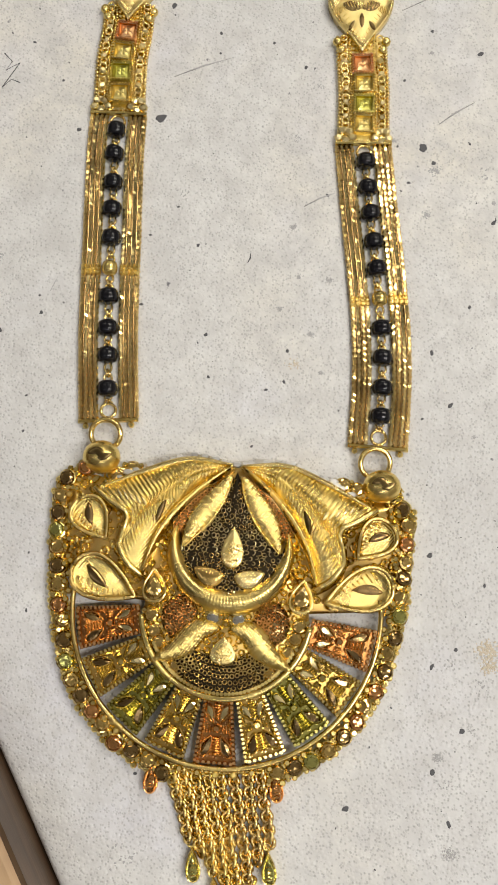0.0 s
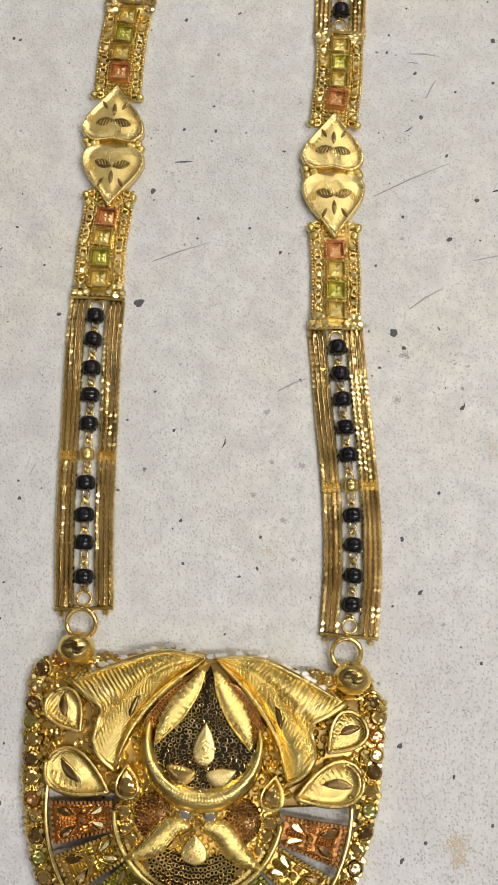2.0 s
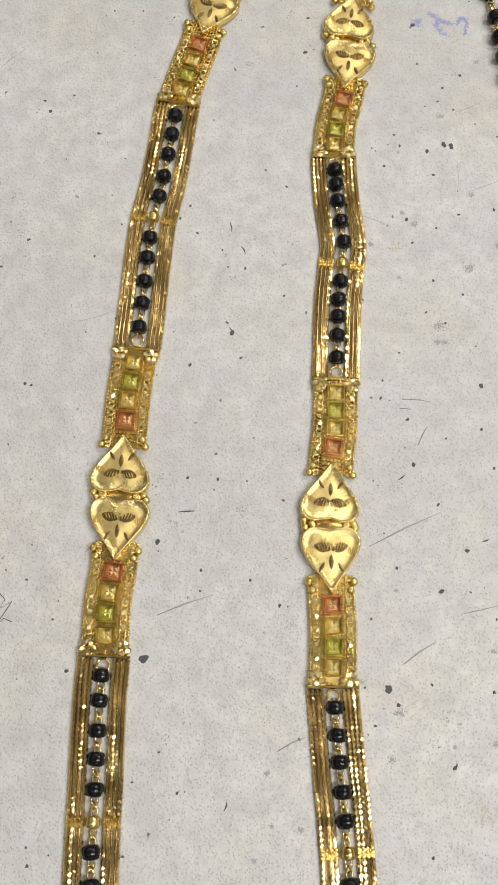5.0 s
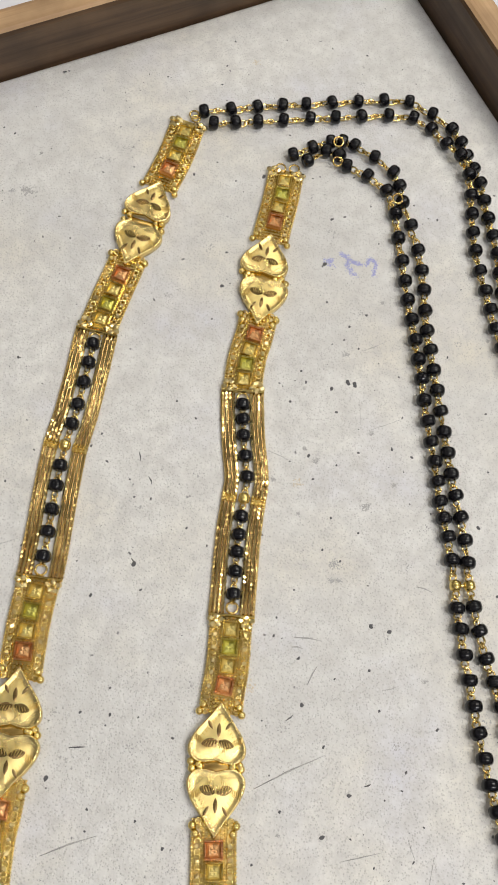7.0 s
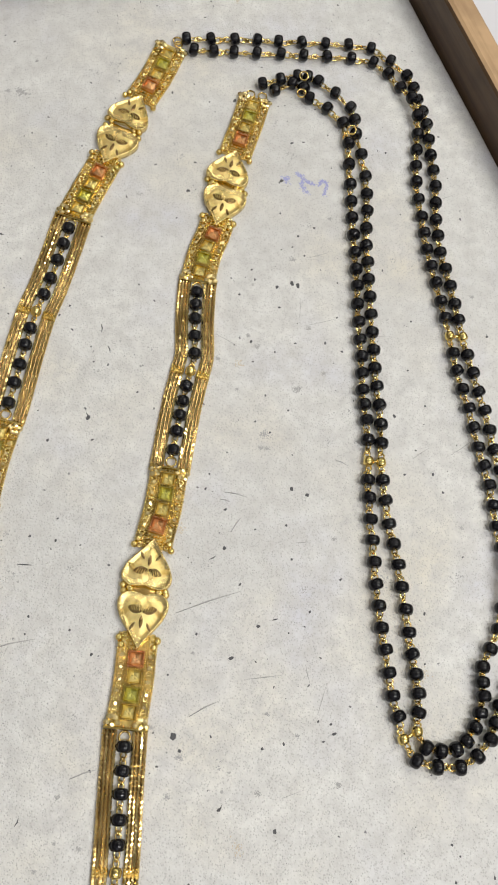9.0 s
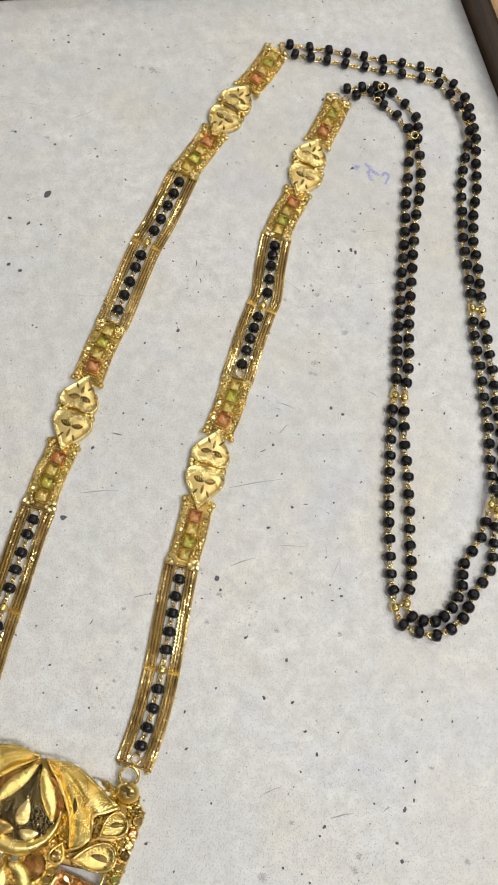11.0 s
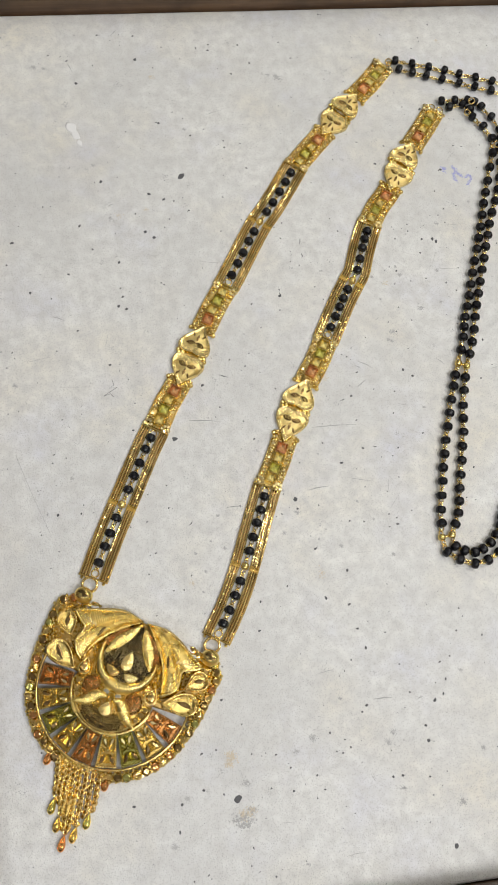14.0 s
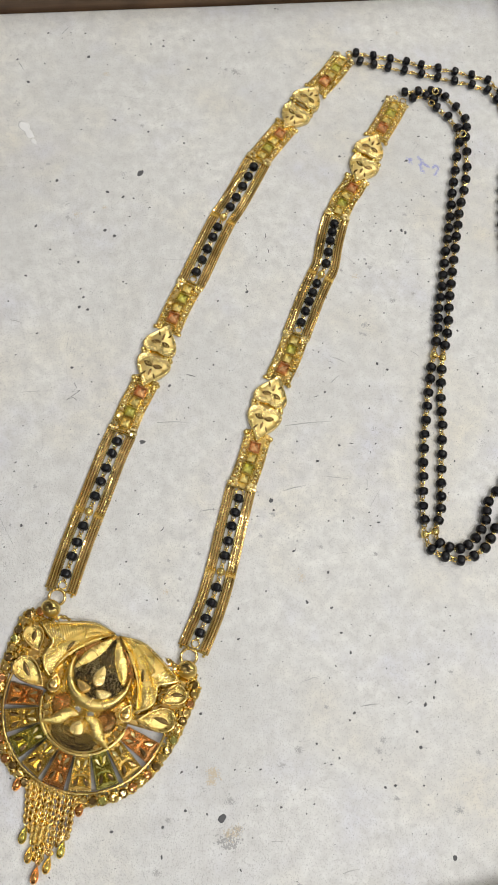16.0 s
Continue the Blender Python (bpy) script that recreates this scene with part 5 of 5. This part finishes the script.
GRIT_PENDANT = [(-6.3, -59.2, 0.34), (-54.1, -58.6, 0.33), (64.6, -57.6, 0.33), (79.8, -56.8, 0.42), (53.1, -56.4, 0.50), (17.4, -54.3, 0.39), (-5.7, -54.1, 0.30), (76.6, -52.4, 0.34), (48.9, -51.6, 0.50), (-18.8, -51.4, 0.35), (-51.9, -50.8, 0.42),
                (57.5, -49.7, 0.34), (-45.3, -47.8, 0.34), (23.8, -46.6, 0.31), (36.7, -46.0, 0.51), (44.2, -45.2, 0.42), (79.0, -41.1, 0.34), (87.3, -39.5, 0.34), (-20.2, -36.1, 0.35), (40.3, -35.0, 0.51), (28.3, -32.0, 0.42), (18.9, -21.3, 0.46),
                (36.2, -19.0, 0.32), (17.2, -18.6, 0.87), (40.7, -17.6, 0.43), (-40.4, -15.6, 0.44), (51.5, -14.3, 0.44), (-26.8, -13.4, 0.88), (50.6, -12.4, 0.33), (47.8, -12.1, 0.33), (-2.2, -3.7, 0.37), (27.7, -0.9, 0.47)]
GRIT_HEARTS = [(-7.6, 0.9, 0.33), (-16.7, 2.7, 0.38), (19.6, 3.3, 0.38), (-56.1, 3.3, 0.54), (32.9, 6.7, 0.48), (-24.8, 8.0, 0.54), (-70.8, 11.0, 0.36), (44.2, 11.3, 0.34), (-91.0, 18.0, 0.55), (-83.6, 18.7, 0.36), (50.7, 19.5, 0.35),
               (-13.8, 20.1, 0.34), (-19.5, 20.3, 0.34), (39.1, 22.7, 0.35), (23.6, 23.3, 0.49), (-102.6, 24.7, 0.46), (-61.5, 24.7, 0.64), (-58.7, 24.9, 0.55), (79.1, 28.5, 0.30), (30.2, 28.6, 0.29), (-61.6, 28.7, 0.55), (-81.9, 29.6, 0.46),
               (37.2, 30.5, 0.39), (-63.5, 31.4, 0.37), (22.9, 32.4, 0.39), (-104.4, 33.3, 0.55), (17.8, 36.7, 0.30), (41.5, 38.5, 0.60), (-51.4, 38.9, 0.37), (37.7, 39.5, 0.60), (18.3, 40.4, 0.30), (-67.8, 40.6, 0.56)]
GRIT_MIDDLE = [(-78.1, 41.9, 0.47), (-19.5, 43.2, 0.40), (74.0, 43.7, 0.43), (-9.5, 44.8, 0.30), (21.8, 46.3, 0.30), (64.5, 46.9, 0.37), (71.4, 47.9, 0.43), (-85.8, 48.8, 0.56), (-11.3, 50.1, 0.56), (31.4, 52.8, 0.30), (67.0, 53.4, 0.31),
               (-60.1, 54.7, 0.57), (27.7, 55.1, 0.31), (-63.8, 55.6, 0.57), (-0.9, 58.3, 0.30), (35.3, 59.1, 0.31), (-69.7, 61.2, 0.38), (61.3, 61.6, 0.50), (29.5, 62.1, 0.31), (-57.8, 63.9, 0.38), (-8.7, 64.3, 0.31), (68.9, 65.5, 0.38),
               (-85.8, 68.6, 0.57), (-52.7, 70.0, 0.38), (-68.3, 70.6, 0.67), (25.6, 70.6, 0.31), (-62.6, 70.7, 0.57), (-59.0, 71.5, 0.38), (30.7, 74.1, 0.31), (64.2, 74.4, 0.32), (-22.1, 75.4, 0.31), (24.6, 75.9, 0.38)]
GRIT_BACK = [(-20.1, 78.3, 0.31), (43.0, 78.6, 0.38), (-60.3, 82.2, 1.16), (30.8, 86.6, 0.38), (84.4, 87.2, 0.39), (64.5, 88.3, 0.33), (20.4, 88.5, 0.38), (29.6, 92.2, 0.45), (23.9, 93.4, 0.32), (22.8, 96.1, 0.32), (-63.5, 100.2, 0.49),
             (-50.1, 100.4, 0.39), (-76.1, 100.5, 0.49), (35.9, 102.6, 0.33), (-51.4, 103.0, 0.40), (-110.2, 104.5, 0.59), (33.8, 108.1, 0.33), (37.8, 111.3, 0.40), (28.6, 114.1, 0.33), (4.2, 116.5, 0.53), (-94.4, 123.7, 0.61), (-111.8, 128.3, 0.41),
             (-58.9, 132.8, 0.41), (-99.3, 133.6, 0.41), (29.8, 136.7, 0.41), (-75.5, 138.5, 0.41), (-70.8, 139.4, 0.51), (-54.2, 140.4, 0.41), (-71.7, 142.0, 0.41), (-61.3, 146.6, 0.52), (-3.7, 146.6, 0.41), (13.2, 147.5, 0.56)]
SCUFF_FRONT = [(17.2, -129.7, 0.77), (55.3, -121.6, 0.46), (16.0, -116.3, 0.62), (42.2, -93.2, 0.64), (76.0, -92.1, 0.64), (94.3, -90.0, 1.12), (45.7, -87.7, 0.97), (67.9, -81.0, 0.81), (68.6, -77.8, 0.81), (50.2, -73.9, 0.49), (96.5, -72.8, 0.65),
               (23.6, -68.1, 0.26), (-0.4, -57.7, 0.26), (83.6, -52.6, 0.50), (-2.0, -51.3, 0.43), (-6.8, -47.0, 0.35), (1.1, -42.0, 0.44), (-3.7, -41.5, 0.35), (-52.6, -38.0, 0.51), (-4.7, -32.9, 0.45), (17.5, -30.5, 0.54), (28.6, -28.5, 0.27),
               (36.1, -28.0, 0.53), (53.1, -24.6, 0.54), (19.0, -22.6, 0.69), (12.4, -17.2, 0.37)]
SCUFF_BACK = [(43.4, -15.6, 0.33), (-82.1, -15.3, 0.70), (36.6, -11.8, 0.44), (19.3, -0.8, 0.28), (48.5, 28.8, 0.35), (78.7, 35.6, 0.36), (31.0, 48.6, 0.40), (29.6, 48.6, 0.48), (30.3, 52.1, 0.97), (-77.3, 56.0, 0.57), (22.5, 62.7, 0.31),
              (37.1, 65.0, 0.93), (17.0, 70.2, 0.50), (43.2, 70.3, 0.38), (-91.0, 73.9, 0.58), (26.2, 74.9, 0.63), (23.7, 77.5, 0.42), (38.5, 81.9, 0.51), (80.3, 98.2, 0.47), (33.0, 100.9, 0.65), (-66.5, 101.9, 0.59), (-127.4, 104.7, 0.99),
              (-123.6, 105.8, 0.60), (41.6, 114.9, 0.40), (-45.9, 138.3, 0.61), (-42.6, 138.6, 1.43)]
rnd = random.Random(23)
bm = bmesh.new()
for x, y, r in GRIT_FRONT + GRIT_PENDANT + GRIT_HEARTS + GRIT_MIDDLE + GRIT_BACK + [(28.1, 124.2, 0.55), (33.4, 93.9, 0.7), (34.9, 93.6, 0.7), (-117.4, 112.5, 0.5), (-37.1, 174.3, 0.45)]:
    fleck(bm, x, y, r * 0.82, rnd, rnd.uniform(1.0, 1.6), rnd.uniform(0.3, 1.9))
for k in range(1300):
    u, v = rnd.uniform(-130, 140), rnd.uniform(-150, 200)
    if on_pad(u, v):
        fleck(bm, u, v, 0.07 + 0.2 * rnd.random() ** 2.5, rnd, rnd.uniform(1, 1.8), rnd.uniform(0, 3), 0.02)
tagged(part("grit", bm, DIRT, None), "dark specks of grit on the white pad", "dirt", kind="stuff")

bm = bmesh.new()
for x, y, r in SCUFF_FRONT + SCUFF_BACK + [(33.5, -116.8, 2.2), (35.2, -113.2, 1.1), (31.0, -106.5, 1.0)]:
    smudge(bm, x, y, r * 1.3, 30 + int(60 * r))
for k in range(150):
    u, v = rnd.uniform(-130, 140), rnd.uniform(-150, 200)
    if on_pad(u, v):
        smudge(bm, u, v, rnd.uniform(0.6, 2.2), rnd.randrange(6, 22))
for (x0, y0), (x1, y1) in (((14.5, 7.3), (28.2, 13.9)), ((-2.8, -29.2), (2.3, -26.8)), ((20.0, -14.2), (26.3, -10.1)), ((-24.6, -5.6), (-14.6, -1.9)), ((22.0, 36.5), (27.4, 36.1)), ((21.5, 34.6), (23.8, 34.3)), ((24.7, 27.2), (26.7, 31.0)), ((47.7, 48.1), (50.7, 47.1)), ((59.9, -70.6), (65.4, -68.1)), ((72.9, -65.9), (74.4, -64.5)), ((-116.6, 111.5), (-113.7, 108.8)), ((-107.0, 130.1), (-105.9, 133.8)), ((-79.8, 60.2), (-78.2, 61.7)), ((-80.7, 12.5), (-76.5, 12.8))):
    tube(bm, [(x0, y0, 0.0), ((x0 + x1) / 2, (y0 + y1) / 2 + 0.25, 0.0), (x1, y1, 0.0)], [0.06, 0.16, 0.05], 4)
for k in range(34):
    u, v = rnd.uniform(-120, 130), rnd.uniform(-140, 190)
    ang, length = rnd.uniform(0.1, 0.9) if k % 3 else rnd.uniform(0, 3.1), rnd.uniform(2, 9)
    if on_pad(u, v):
        dx, dy = length * math.cos(ang), length * math.sin(ang)
        tube(bm, [(u, v, 0.0), (u + dx / 2, v + dy / 2 + rnd.uniform(-0.3, 0.3), 0.0), (u + dx, v + dy, 0.0)], [0.03, rnd.uniform(0.05, 0.1), 0.03], 4)
tube(bm, [(x, y, 0.0) for x, y in spline([(-72.0, -37.3), (-64.1, -45.4), (-52.2, -56.8)], 6)], 0.06, 4)
tagged(part("scuff", bm, DIRT_GREY, None), "faint grey scuffs and scratches on the white pad", "dirt", kind="stuff")

bm = bmesh.new()
for pts in (((-11.6, -37.5), (-12.1, -39.1)), ((-11.9, 74.7), (-11.5, 72.5)), ((-9.5, 69.2), (-8.7, 67.5)), ((21.9, 21.3), (20.5, 20.2)), ((-21.0, 13.7), (-17.9, 13.9)), ((-11.9, 51.3), (-11.2, 49.9)), ((35.9, 8.4), (37.2, 8.9)), ((28.3, -32.2), (28.8, -31.0))):
    (x0, y0), (x1, y1) = pts
    tube(bm, [(x0, y0, 0.0), ((x0 + x1) / 2 + 0.2, (y0 + y1) / 2, 0.02), (x1, y1, 0.0)], [0.06, 0.16, 0.05], 5)
tube(bm, [(x, y, 0.01) for x, y in [(-53.6, -1.4), (-52.2, -2.9), (-53.2, -4.6), (-50.9, -3.2), (-53.7, -7.8), (-52.2, -6.3), (-50.7, -6.9)]], 0.08, 4)
tagged(part("pencil_dash", bm, DIRT, None), "short dark pencil dashes on the white pad", "mark", kind="stuff")

bm = bmesh.new()
for pts, wide in ((((31.9, 127.3), (33.2, 126.6), (34.3, 125.6), (35.4, 124.9), (36.6, 124.9)), 0.30), (((33.6, 125.6), (33.4, 124.2), (34.0, 122.8), (35.2, 121.8)), 0.34), (((38.2, 124.8), (38.5, 126.0), (39.5, 126.3), (40.1, 125.0), (39.9, 123.3), (39.7, 121.8)), 0.26), (((28.7, 124.7), (29.3, 125.3), (29.7, 124.5)), 0.45)):
    for x, y in spline(pts, 6):
        # worn ink: many small flecks along the stroke
        for k in range(9):
            fleck(bm, x + rnd.gauss(0, wide), y + rnd.gauss(0, wide), rnd.uniform(0.07, 0.15), rnd, 1.2, rnd.uniform(0, 3), 0.02 + 0.0006 * k)
tagged(part("ink_mark", bm, INK, None), "faded blue pen marks on the white pad", "mark", kind="stuff")

bm = bmesh.new()
for x, y, r in ((24.1, -101.0, 1.6), (24.4, -103.3, 1.1), (33.5, -115.0, 1.5), (35.0, -113.0, 1.0)):
    smudge(bm, x, y, r * 1.2, 130)
for k in range(26):
    u, v = rnd.uniform(-130, 140), rnd.uniform(-150, 200)
    if on_pad(u, v):
        smudge(bm, u, v, rnd.uniform(0.8, 2.2), 34)
tagged(part("stain", bm, STAIN, None), "small tan stains on the white pad", "stain", kind="stuff")

bm = bmesh.new()
for x, y, r in ((-104.2, 85.6, 1.9), (-101.6, 83.2, 1.5), (-98.9, 80.8, 1.0)):
    fleck(bm, x, y, r, rnd, 1.7, -0.74, 0.03)
tagged(part("chipped_patch", bm, CHIP, None), "small bare patch on the white pad", "mark", kind="stuff")
